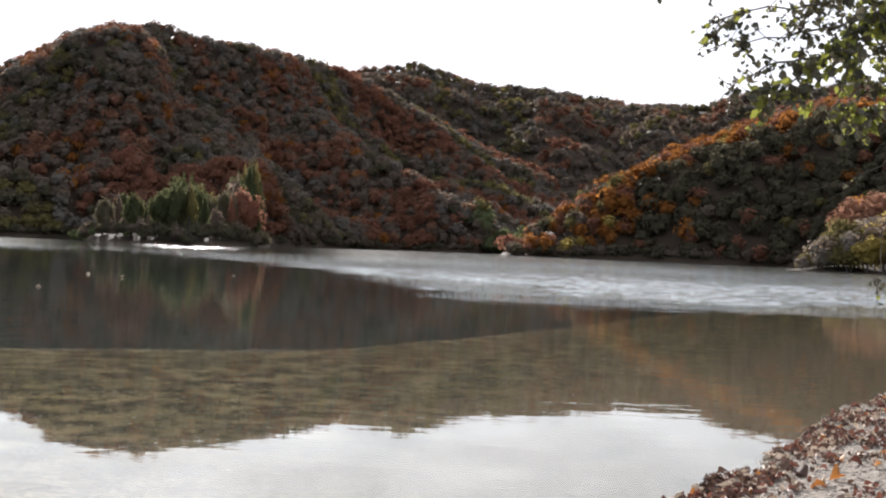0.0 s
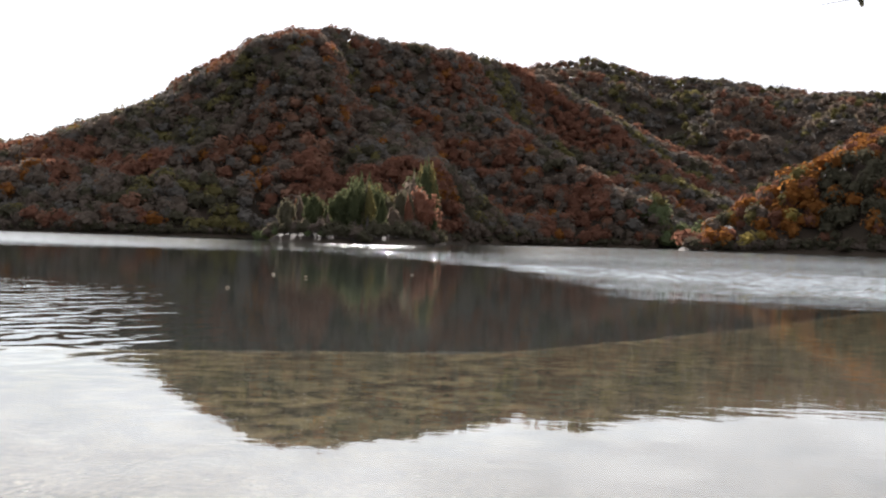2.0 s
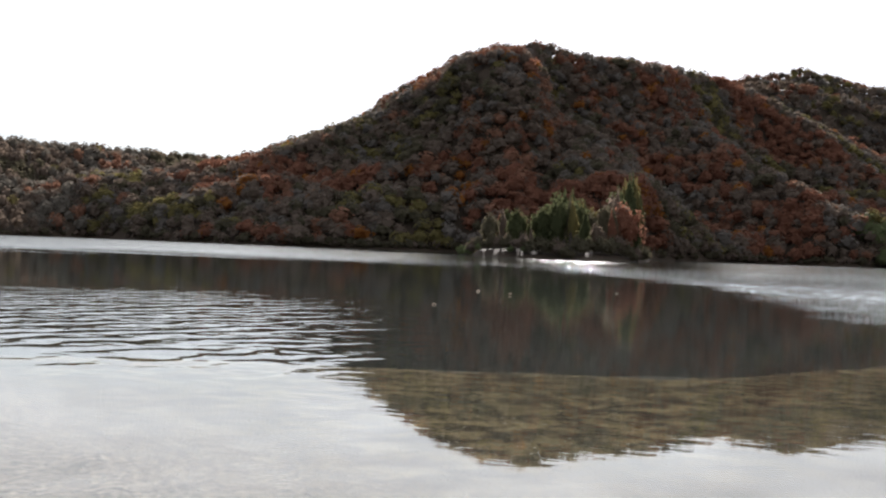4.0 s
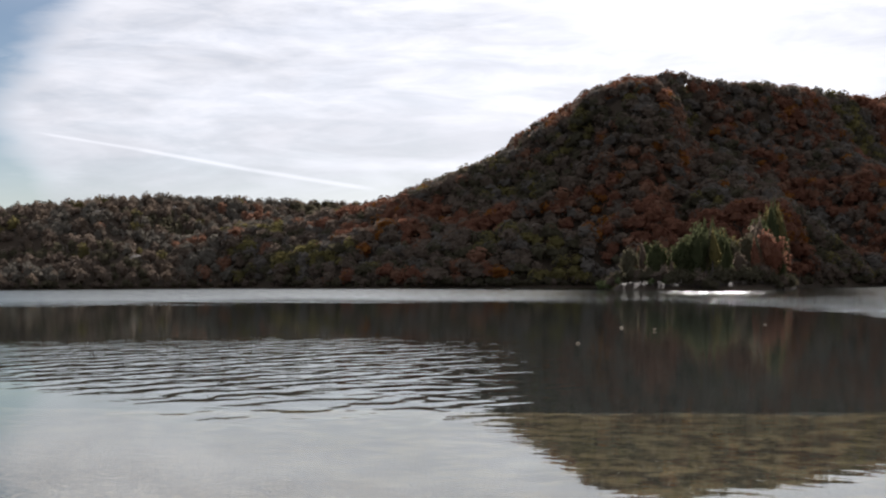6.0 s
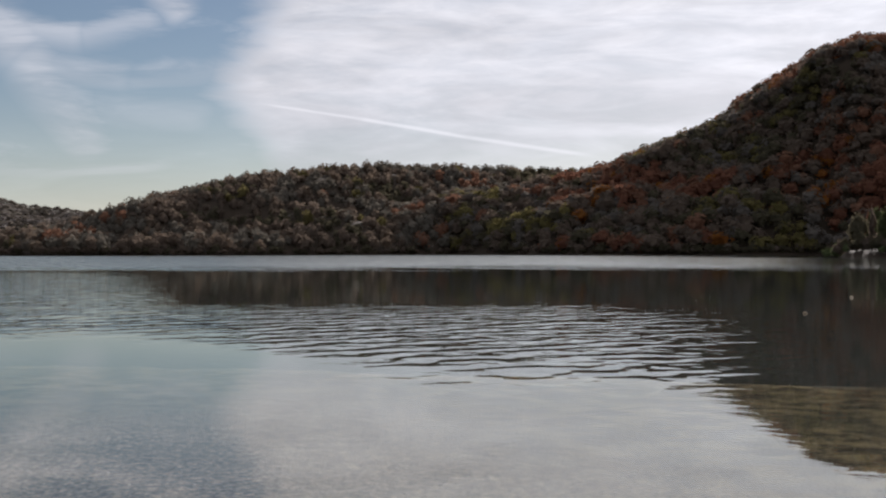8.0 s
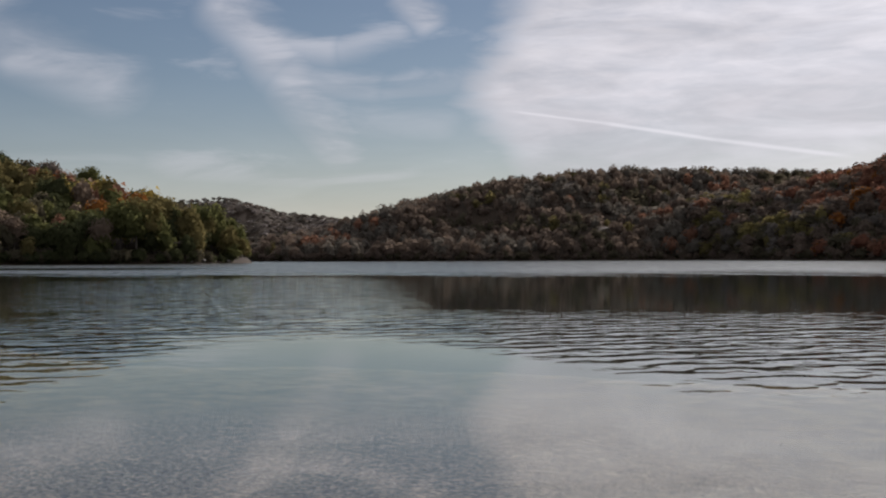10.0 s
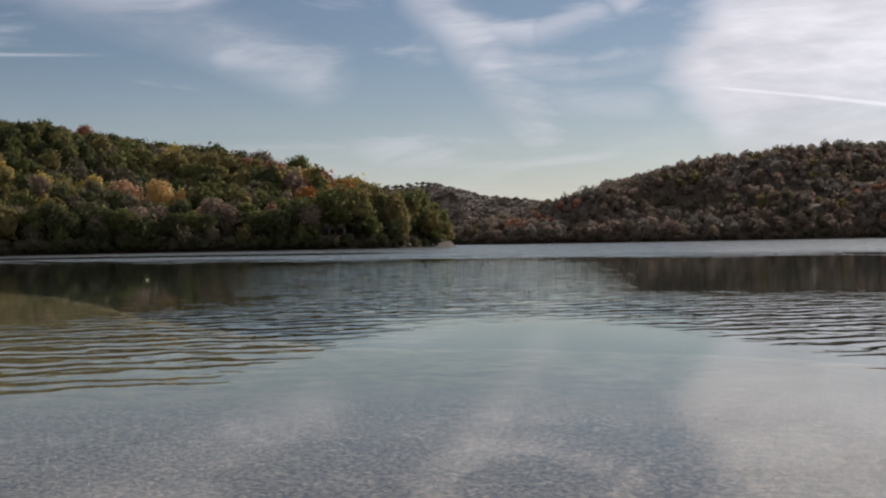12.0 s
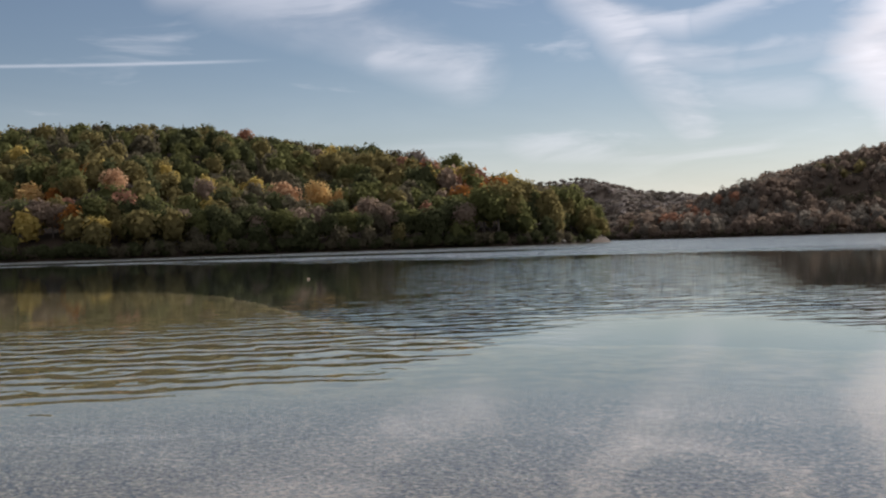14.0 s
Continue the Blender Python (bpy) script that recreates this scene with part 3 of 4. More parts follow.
def crown(seed, clumps, size, lobes=5, slim=0.5, cone=False, level=2, loose=0.0, ruffle=0.45):
    """One crown, 1 m high from z = 0: an uneven inner mass with leaf clumps standing off it. Returns verts, the inner mass's faces and the clumps."""
    rng = np.random.RandomState(seed)
    v, tris = ico(level)
    lob = rng.normal(size=(lobes, 3))
    lob /= np.linalg.norm(lob, axis=1)[:, None]
    lob = lob * (rng.uniform(0.25, 0.5, (lobes, 1)) + loose * rng.uniform(0.2, 1, (lobes, 1)))
    rad = rng.uniform(0.45, 0.65, lobes) - 0.45 * loose

    def reach(d):
        """Distance of the crown's skin from its middle, by direction."""
        best = np.full(len(d), 0.35)
        for c, q in zip(lob, rad):
            bb = d @ c
            disc = bb * bb - (c @ c - q * q)
            best = np.maximum(best, np.where(disc > 0, bb + np.sqrt(np.maximum(disc, 0)), 0))
        return best

    inner = v * (reach(v) * rng.uniform(0.6, 0.86, len(v)))[:, None]
    d = rng.normal(size=(clumps, 3))
    d[:, 2] += 0.3
    d /= np.linalg.norm(d, axis=1)[:, None]
    mid = d * (reach(d) * rng.uniform(0.74, 1.06, clumps))[:, None]
    out = d + (0, 0, 0.25) + rng.normal(size=(clumps, 3)) * ruffle
    out /= np.linalg.norm(out, axis=1)[:, None]
    side = np.cross(out, rng.normal(size=(clumps, 3)))
    side /= np.linalg.norm(side, axis=1)[:, None]
    up = np.cross(out, side)
    s = size * rng.uniform(0.6, 1.35, (clumps, 1))
    corners = [mid + (side * a * rng.uniform(0.7, 1.3, (clumps, 1)) + up * c * rng.uniform(0.7, 1.3, (clumps, 1)) + out * rng.uniform(-0.35, 0.35, (clumps, 1))) * s
               for a, c in ((-1.0, -0.7), (1.0, -0.7), (0.0, 1.1))]
    cards = np.stack(corners, 1).reshape(-1, 3)
    verts = np.vstack([inner, cards])
    if cone:
        taper = np.clip(1.05 - (verts[:, 2] + 0.9) / 1.9, 0.08, 1)
        verts[:, :2] *= taper[:, None] * 1.1
    verts[:, :2] *= slim
    verts[:, 2] *= 0.5
    verts[:, 2] += 0.5
    quads = len(v) + np.arange(clumps * 3).reshape(-1, 3)
    return verts, tris, quads


class Woods:
    """Gathers many trees into one mesh."""

    def __init__(self, palette):
        self.palette, self.v, self.t, self.q, self.mt, self.mq, self.n = palette, [], [], [], [], [], 0

    def add(self, shape, places, heights, widths, kinds, rng):
        v, t, q = shape
        n = len(places)
        if not n:
            return
        a = rng.uniform(0, 2 * np.pi, n)
        c, s = np.cos(a)[:, None], np.sin(a)[:, None]
        x = (v[:, 0] * c - v[:, 1] * s) * widths[:, None]
        y = (v[:, 0] * s + v[:, 1] * c) * widths[:, None]
        z = v[:, 2] * heights[:, None]
        self.v.append((np.stack([x, y, z], -1) + places[:, None, :]).reshape(-1, 3))
        off = self.n + np.arange(n)[:, None, None] * len(v)
        self.t.append((t[None] + off).reshape(-1, 3))
        self.q.append((q[None] + off).reshape(-1, q.shape[1]))
        self.mt.append(np.repeat(kinds, len(t)))
        self.mq.append(np.repeat(kinds, len(q)))
        self.n += n * len(v)

    def finish(self, name, label):
        t, q = np.concatenate(self.t), np.concatenate(self.q)
        me = sheet_mesh(name, np.concatenate(self.v), [t, q], [LEAF[p] for p in self.palette],
                        [np.concatenate(self.mt), np.concatenate(self.mq)], smooth=False)
        return tagged(new(name, me), label, "forest", kind="stuff")


BRIGHT_TREES = [  # bearing, distance, height, crown, colour
    (81.4, 350, 12, "round", "peach"), (79.5, 338, 9, "broad", "olive"), (77.8, 336, 10, "broad", "pink"), (77.0, 350, 11, "round", "olive"), (75.3, 362, 12, "tall", "yellow"),
    (75.4, 338, 11, "broad", "olive"), (73.7, 344, 11, "tall", "yellow"), (71.5, 354, 11, "round", "yellow"), (70.1, 352, 12, "round", "pink"), (68.6, 346, 11, "broad", "peach"),
    (67.6, 350, 9, "tall", "peach"), (66.7, 326, 7, "round", "pink"), (63.9, 446, 12.5, "round", "shade"), (62.2, 430, 13, "broad", "green"), (66.4, 350, 11, "round", "green"),
    (60.6, 352, 11, "tall", "orange"), (63.4, 332, 9, "tall", "russet"), (60.5, 330, 10, "tall", "yellow"), (78.7, 410, 13, "broad", "olive"), (71.8, 478, 11, "broad", "russet")]
NEAR_CROWNS = [crown(40 + i, 170, 0.125, 7, 0.5, level=2, ruffle=0.26) for i in range(5)] + [crown(50, 170, 0.11, 5, 0.42, cone=True)]
MID_CROWNS = [crown(60 + i, 72, 0.165, 5, 0.5, level=1, ruffle=0.22) for i in range(6)]
TINY_CROWNS = [crown(90 + i, 26, 0.27, 5, 0.5, level=1, ruffle=0.2) for i in range(4)]
FAR_CROWNS = [crown(70 + i, 54, 0.19, 5, 0.5, level=1, ruffle=0.14) for i in range(5)]


def plant(name, label, palette, weights, spacing, height, shapes, seed, fringe, broad=1.0, foot=0.0, back=1.04, lift=0.12, low=(1.4, 4.6), patches=0.66):
    """Covers one hill with trees."""
    rng = np.random.RandomState(seed)
    lo, hi = SPANS[name]
    lo, hi = max(lo, -26), min(hi, 90)
    index = list(HILLS).index(name)
    reach = max(HILLS[name]["crest"](np.linspace(lo, hi, 60))[1]) * 1.08
    step = np.arange(-reach, reach, spacing)
    gx, gy = np.meshgrid(step, step)
    gx = (gx + rng.uniform(-0.42, 0.42, gx.shape) * spacing).ravel()
    gy = (gy + rng.uniform(-0.42, 0.42, gy.shape) * spacing).ravel()
    b, r = np.degrees(np.arctan2(-gx, gy)), np.hypot(gx, gy)
    _, dist = HILLS[name]["crest"](b)
    ok = (b > lo) & (b < hi) & (r < dist * back + 4)
    gx, gy, b, r = gx[ok], gy[ok], b[ok], r[ok]
    z, which = land(gx, gy)
    fall = np.hypot(land(gx + 1.5, gy)[0] - z, land(gx, gy + 1.5)[0] - z) / 1.5
    for limit in (0.9, 1.5, 2.2):
        extra = (fall > limit) & (which == index)
        gx = np.append(gx, gx[extra] + rng.uniform(-0.5, 0.5, extra.sum()) * spacing)
        gy = np.append(gy, gy[extra] + rng.uniform(-0.5, 0.5, extra.sum()) * spacing)
        fall, which = np.append(fall, fall[extra] * 0), np.append(which, which[extra] * 0 - 1)
    b, r = np.degrees(np.arctan2(-gx, gy)), np.hypot(gx, gy)
    z, which = land(gx, gy)
    ok = (which == index) & (z > 0.1)
    if name == "near_hill":
        for cb, cr, ch, _, _ in BRIGHT_TREES:
            ok &= ~((np.abs(b - cb) * r * 0.0175 < 5.0) & (r > cr - 15) & (r < cr + 4))
    if name == "mountain":
        ok &= ~((b > 8.6) & (b < 16.8) & (r < 412))
    gx, gy, z, b, r = gx[ok], gy[ok], z[ok], b[ok], r[ok]
    n = len(gx)
    heights = height * rng.uniform(0.72, 1.25, n) * (1 + 0.1 * waves(gx, gy, seed, 70.0, 2))
    widths = heights * broad * rng.uniform(0.72, 0.98, n)
    field = 0.5 + 0.5 * waves(gx, gy, seed + 1, 90.0, 3)
    pick = np.clip(patches * field + (1 - patches) * rng.uniform(0, 1, n), 0, 0.999)
    edges = np.cumsum(weights) / np.sum(weights)
    # even out the blend so that the shares hold
    rank = np.argsort(np.argsort(pick)) / max(n, 1)
    kinds = np.searchsorted(edges, rank, side="right").clip(0, len(palette) - 1)
    # the hill's shaded lower slope is painted in with dark-coloured trees
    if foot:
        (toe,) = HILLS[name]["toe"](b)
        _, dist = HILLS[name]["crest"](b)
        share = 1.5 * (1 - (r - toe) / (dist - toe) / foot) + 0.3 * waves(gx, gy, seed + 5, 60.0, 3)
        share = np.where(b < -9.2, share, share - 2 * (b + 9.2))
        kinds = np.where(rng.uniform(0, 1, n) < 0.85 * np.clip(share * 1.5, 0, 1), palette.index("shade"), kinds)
    # low growth along the waterline, mostly dark-leaved to paint in the shaded foot
    fb = np.repeat(np.arange(lo + 0.2, hi - 0.2, 0.2), 2) + rng.uniform(-0.1, 0.1, 2 * len(np.arange(lo + 0.2, hi - 0.2, 0.2)))
    ft = HILLS[name]["toe"](fb)[0]
    fr = ft - 6
    fx, fy, fz = -fr * np.sin(np.radians(fb)), fr * np.cos(np.radians(fb)), np.full(len(fb), -1.0)
    for k in range(40):
        fx, fy = -fr * np.sin(np.radians(fb)), fr * np.cos(np.radians(fb))
        fz, _ = land(fx, fy)
        fr = np.where(fz < 0.12, fr + 0.5, fr)
    ok = (fz > 0.05) & (rng.uniform(0, 1, len(fb)) < 0.6)
    fh = rng.uniform(*low, len(fb))
    gx, gy, z = np.append(gx, fx[ok]), np.append(gy, fy[ok]), np.append(z, fz[ok] + 0.1)
    heights, widths = np.append(heights, fh[ok]), np.append(widths, fh[ok] * 1.25)
    kinds = np.append(kinds, rng.choice([palette.index(f) for f in fringe], ok.sum()))
    n = len(gx)
    woods = Woods(palette)
    shape = rng.randint(0, len(shapes), n)
    places = np.stack([gx, gy, z + lift * heights * np.clip(z / 6, 0, 1) - 0.5], -1)
    for i, sh in enumerate(shapes):
        m = shape == i
        woods.add(sh, places[m], heights[m], widths[m], kinds[m], rng)
    print(name, n)
    return woods.finish("forest", label)


plant("mountain", "autumn forest in brown, russet and olive on a steep hillside", ["rust", "flame", "russet", "umber", "ash", "shade", "moss"], [24, 3, 7, 31, 14, 14, 7],
      4.5, 6.6, MID_CROWNS, 101, ("umber", "shade", "shade"), 1.4, low=(2.0, 5.0))
plant("back_ridge", "hazy brown autumn forest on the ridge behind", ["rust", "russet", "brown", "umber", "ash", "moss", "shade"], [11, 6, 16, 27, 20, 10, 10], 7.0, 6.8, FAR_CROWNS, 102, ("brown", "shade"), 1.65)
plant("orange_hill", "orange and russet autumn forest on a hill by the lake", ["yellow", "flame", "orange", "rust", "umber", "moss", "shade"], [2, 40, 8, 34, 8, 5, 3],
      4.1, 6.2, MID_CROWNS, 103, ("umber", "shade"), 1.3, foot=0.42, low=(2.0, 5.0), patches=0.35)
plant("left_range", "brown and dull green autumn forest on a long ridge", ["russet", "dull", "brown", "umber", "olive", "shade"], [4, 30, 12, 40, 3, 11], 5.2, 7.0, MID_CROWNS, 104, ("shade", "umber"), 1.05, lift=-0.2)
# pale grey leaf colours paint in the haze over this hill
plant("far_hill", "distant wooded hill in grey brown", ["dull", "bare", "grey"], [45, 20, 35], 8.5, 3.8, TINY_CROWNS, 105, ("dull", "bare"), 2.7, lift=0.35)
plant("near_hill", "mostly green forest with yellow and orange trees by the lake", ["shade", "dark", "green", "olive", "brown", "yellow", "russet", "orange"],
      [20, 26, 28, 19, 2, 2, 2, 1], 5.6, 8.8, NEAR_CROWNS, 106, ("dark", "shade", "dark"), low=(1.8, 4.6), patches=0.5)


# ---- single trees ----
def part(name, bm, mat, parent, label=""):
    """Links a bmesh, or a mesh, as one part under a thing or under another part."""
    me = bm
    if isinstance(bm, bmesh.types.BMesh):
        me = bpy.data.meshes.new(name)
        bm.to_mesh(me)
        bm.free()
    if mat is not None and not me.materials:
        me.materials.append(mat)
    ob = new(name, me)
    ob.parent = parent
    return tagged(ob, label) if label else ob


def tube(points, radii, sides=7):
    """A tapered tube through points, as a bmesh."""
    bm = bmesh.new()
    rings = []
    pts = [Vector(p) for p in points]
    for i, p in enumerate(pts):
        ahead = (pts[min(i + 1, len(pts) - 1)] - pts[max(i - 1, 0)]).normalized()
        a = ahead.orthogonal().normalized()
        if i and rings:
            a = (last_a - ahead * last_a.dot(ahead)).normalized()
        last_a, c = a, ahead.cross(a)
        rings.append([bm.verts.new(p + (a * math.cos(2 * math.pi * k / sides) + c * math.sin(2 * math.pi * k / sides)) * radii[i]) for k in range(sides)])
    for r0, r1 in zip(rings, rings[1:]):
        for k in range(sides):
            bm.faces.new((r0[k], r0[(k + 1) % sides], r1[(k + 1) % sides], r1[k])).smooth = True
    bm.faces.new(rings[-1])
    bm.faces.new(rings[0][::-1])
    return bm


TREE_SHAPES = {
    "broad": dict(crown=crown(81, 700, 0.068, 11, 0.5, level=3, loose=0.2), slim=0.85, trunk=0.18),
    "round": dict(crown=crown(82, 700, 0.068, 9, 0.5, level=3, loose=0.2), slim=0.95, trunk=0.18),
    "tall": dict(crown=crown(83, 650, 0.068, 10, 0.5, level=3, loose=0.2), slim=0.6, trunk=0.12),
    "cone": dict(crown=crown(84, 650, 0.068, 6, 0.5, cone=True, level=3), slim=0.42, trunk=0.08),
    "shrub": dict(crown=crown(85, 700, 0.068, 13, 0.5, level=3, loose=0.32), slim=1.15, trunk=0.02),
}
MADE = {}
TREE_WORDS = {"green": "green", "dark": "dark green", "olive": "olive green", "yellow": "yellow", "orange": "orange", "russet": "russet", "brown": "brown",
              "grey": "grey brown", "peach": "peach-coloured", "pink": "pinkish", "dull": "dull brown", "shade": "dark olive-brown", "umber": "umber brown", "rust": "rust-coloured", "ash": "ash brown", "moss": "mossy green", "flame": "flame orange", "reed": "pale green"}
SHAPE_WORDS = {"broad": "broad-crowned", "round": "round-crowned", "tall": "tall narrow", "cone": "conical", "shrub": "low bushy"}


def tree(shape, colour, place, height, spin, beside, group):
    """A tree 1 m high, built once for each shape and colour and then copied at its place and height."""
    kind = "shrub" if shape == "shrub" else "tree"
    at = Matrix.Translation(place) @ Matrix.Rotation(spin, 4, "Z")
    if (shape, colour) in MADE:
        ob = copy_thing(MADE[shape, colour], at)
    else:
        spec = TREE_SHAPES[shape]
        ob = new(kind)
        ob.empty_display_size = 0.2
        bare = spec["trunk"]
        pts = [(0, 0, -0.03), (0.01, 0.005, bare * 0.5), (0.0, 0.012, bare), (0.012, 0.0, 0.55), (0.0, 0.0, 0.8)]
        part("trunk", tube(pts, (0.030, 0.024, 0.020, 0.013, 0.005), 8), BARK, ob)
        v, t, q = spec["crown"]
        v = v * (spec["slim"], spec["slim"], 1 - bare * 0.8) + (0, 0, bare * 0.8)
        part("crown", sheet_mesh("crown", v, [t, q], [LEAF[colour]], smooth=False), None, ob)
        MADE[shape, colour] = ob
        ob.matrix_basis = at
    ob.scale = (height, height, height)
    return tagged(ob, f"{SHAPE_WORDS[shape]} {TREE_WORDS[colour]} autumn {kind} {beside}", kind, group)


def ground_at(b, r):
    p = polar(b, r)
    z, _ = land(np.array([p.x]), np.array([p.y]))
    return Vector((p.x, p.y, max(float(z[0]), -0.1)))


rng = random.Random(5)
# wooded point below the mountain; dark leaf colours stand for its shaded side
for i in range(96):
    u = i * 0.618 % 1.0
    row = i % 5
    b = 8.7 + (7.0 - 0.4 * row) * u
    r = 268 + row * 20 + rng.random() * 10 + abs(u - 0.45) * (24 if row < 2 else 0)
    top = 1.35 + 1.95 * math.exp(-((b - 12.0) / 1.3) ** 2) + 1.3 * math.exp(-((b - 14.9) / 0.75) ** 2) + 1.9 * math.exp(-((b - 9.6) / 0.8) ** 2)
    foot = ground_at(b, r)
    tall = max(4.0, 1.5 + r * math.tan(radians(top * rng.uniform(0.62, 1.0))) - foot.z)
    colour = rng.choice(("dark", "shade", "moss", "dark", "dark")) if 10.8 < b < 13.4 else rng.choice(("dark", "umber", "rust", "shade"))
    tree(rng.choice(("cone", "cone", "tall", "cone")), colour, foot, tall, rng.random() * 6.28, "on the wooded point", "trees on the point")
for i in range(7):
    b, r = 8.7 + 0.16 * i, 340 + rng.random() * 30
    foot = ground_at(b, r)
    tree("cone", ("dark", "moss")[i % 3 == 1], foot, 1.5 + r * math.tan(radians(4.15 - 0.35 * abs(i - 2.5) * rng.uniform(0.4, 1))) - foot.z, rng.random() * 6.28,
         "on the wooded point", "trees on the point")
# low scrub in front, coloured dark for the shaded base
for i in range(34):
    b = 8.3 + 8.2 * (i + rng.random() * 0.6) / 34
    r = 265 + (b - 12.4) ** 2 * 1.1 + rng.random() * 3
    tree("shrub", rng.choice(("shade", "shade", "umber", "shade")), ground_at(b, r), rng.uniform(2.0, 4.2), rng.random() * 6.28, "on the wooded point", "scrub on the point")
# pale scrub at the point's tip
for b, r, h in ((16.9, 288, 2.4), (16.5, 284, 3.2), (16.1, 280, 2.0), (14.6, 270, 1.8), (13.9, 268, 2.2)):
    tree("shrub", "reed", ground_at(b, r), h, rng.random() * 6.28, "at the point's tip", "scrub on the point")
# shore of the green hill; mostly dark leaf colours paint in its shaded base
for i in range(62):
    b = 55.5 + 28.6 * (i + rng.random() * 0.7) / 62
    (toe,) = HILLS["near_hill"]["toe"](b)
    r = float(toe) + rng.uniform(5, 16)
    end = b < 61
    colour = rng.choice(("olive", "green", "green", "olive", "dark") if end else ("dark", "dark", "dark", "green", "dark", "brown"))
    tree(rng.choice(("tall", "broad", "tall") if end else ("broad", "round", "broad")), colour, ground_at(b, r), rng.uniform(8.0, 11.0) if b > 61 else rng.uniform(12.0, 15.0) if b > 56.6 else rng.uniform(8.5, 10.5), rng.random() * 6.28,
         "at the water's edge", "trees along the shore")
for b, r, h in ((55.1, 368, 3.0), (55.25, 364, 4.2), (55.4, 361, 5.5), (55.55, 360, 7.0), (55.7, 356, 8.0), (55.8, 352, 5.0), (55.35, 367, 5.0)):
    tree("shrub", rng.choice(("green", "olive", "dark")), ground_at(b, r), h, rng.random() * 6.28, "at the water's edge", "scrub along the shore")
# bright trees on its slope
for b, r, h, shape, colour in BRIGHT_TREES:
    tree(shape, colour, ground_at(b, r), h, rng.random() * 6.28, "among green trees", "bright trees on the slope")
# pale grey tree standing up from its skyline
foot = ground_at(63.85, 442)
tree("round", "grey", foot, 1.6 + 442 * math.tan(radians(4.5)) - foot.z, 1.0, "on the skyline above green trees", "trees on the skyline")
# point of the near bank
for i in range(30):
    b = -16.3 - 5.0 * i / 29
    h = (2.2 + 8.0 * min(1, (-16.3 - b) / 2.2)) * rng.uniform(0.55, 1.1)
    r = 221 + abs(b + 18.7) * 3.0 + rng.choice((0, 2, 6, 10)) + rng.random() * 3
    tree("shrub" if h < 7 or rng.random() < 0.6 else "broad", rng.choice(("olive", "brown", "olive", "grey", "yellow")), ground_at(b, r), h, rng.random() * 6.28,
         "on the bank's point", "scrub on the bank")
for b, r, h, shape, colour in ((-18.8, 258, 15.5, "broad", "russet"), (-19.9, 260, 17, "broad", "russet"), (-19.3, 266, 17, "tall", "orange"), (-21.2, 242, 13, "broad", "brown")):
    tree(shape, colour, ground_at(b, r), h, rng.random() * 6.28, "behind the scrub on the bank", "trees on the bank")
# willow scrub in the inlet
for i in range(26):
    b, r = -0.9 - 3.8 * rng.random(), 500 + 34 * rng.random()
    tree("shrub", rng.choice(("reed", "reed", "olive")), ground_at(b, r), rng.uniform(6, 11), rng.random() * 6.28, "in the marshy inlet", "scrub in the inlet")


# ---- the beach ----
def plain_material(name, low, high, rough=0.8, scale=30.0, through_light=0.0, spec=0.3):
    mat, g = material(name)
    where = g.node("ShaderNodeTexCoord").outputs["Object"]
    pick = g.node("ShaderNodeNewGeometry").outputs["Random Per Island"]
    solo = g.node("ShaderNodeObjectInfo").outputs["Random"]
    pick = g.m("FRACT", g.m("ADD", pick, solo))
    n = g.noise(where, scale, 5.0, 0.65)
    tone = g.mix(pick, low, high)
    tone = g.mix(g.step(n, 0.45, 0.75, 0.0, 0.6), tone, tuple(c * 0.4 for c in low))
    bump = g.node("ShaderNodeBump", {"Height": n, "Strength": 0.4, "Distance": 0.004})
    body = g.node("ShaderNodeBsdfPrincipled", {"Base Color": tone, "Roughness": rough, "Specular IOR Level": spec, "Normal": bump})
    if through_light:
        lit = g.node("ShaderNodeBsdfTranslucent", {"Color": tone})
        body = g.node("ShaderNodeMixShader", {0: through_light, 1: body, 2: lit})
    g.node("ShaderNodeOutputMaterial", {"Surface": body})
    return mat


PEBBLE = plain_material("pebble", (0.13, 0.115, 0.096), (0.40, 0.35, 0.295), 0.7, 60.0)
SUNKEN = plain_material("sunken_pebble", (0.03, 0.026, 0.02), (0.34, 0.30, 0.245), 0.7, 60.0)
LITTER = [plain_material("leaf_brown", (0.075, 0.043, 0.034), (0.20, 0.125, 0.09), 0.7, 40.0, 0.15),
          plain_material("leaf_red", (0.13, 0.05, 0.038), (0.27, 0.115, 0.078), 0.65, 40.0, 0.2),
          plain_material("leaf_orange", (0.36, 0.12, 0.03), (0.5, 0.22, 0.06), 0.6, 40.0, 0.25),
          plain_material("leaf_tan", (0.42, 0.32, 0.23), (0.66, 0.55, 0.43), 0.7, 40.0, 0.15)]
# one alder leaf painted twice: sunlit yellow-green and shaded dull green
LIT_AND_SHADED = [plain_material("leaf_lit_green", (0.17, 0.19, 0.035), (0.32, 0.33, 0.075), 0.45, 30.0, 0.5),
         plain_material("leaf_shaded_green", (0.055, 0.055, 0.036), (0.13, 0.12, 0.075), 0.5, 30.0, 0.3)]


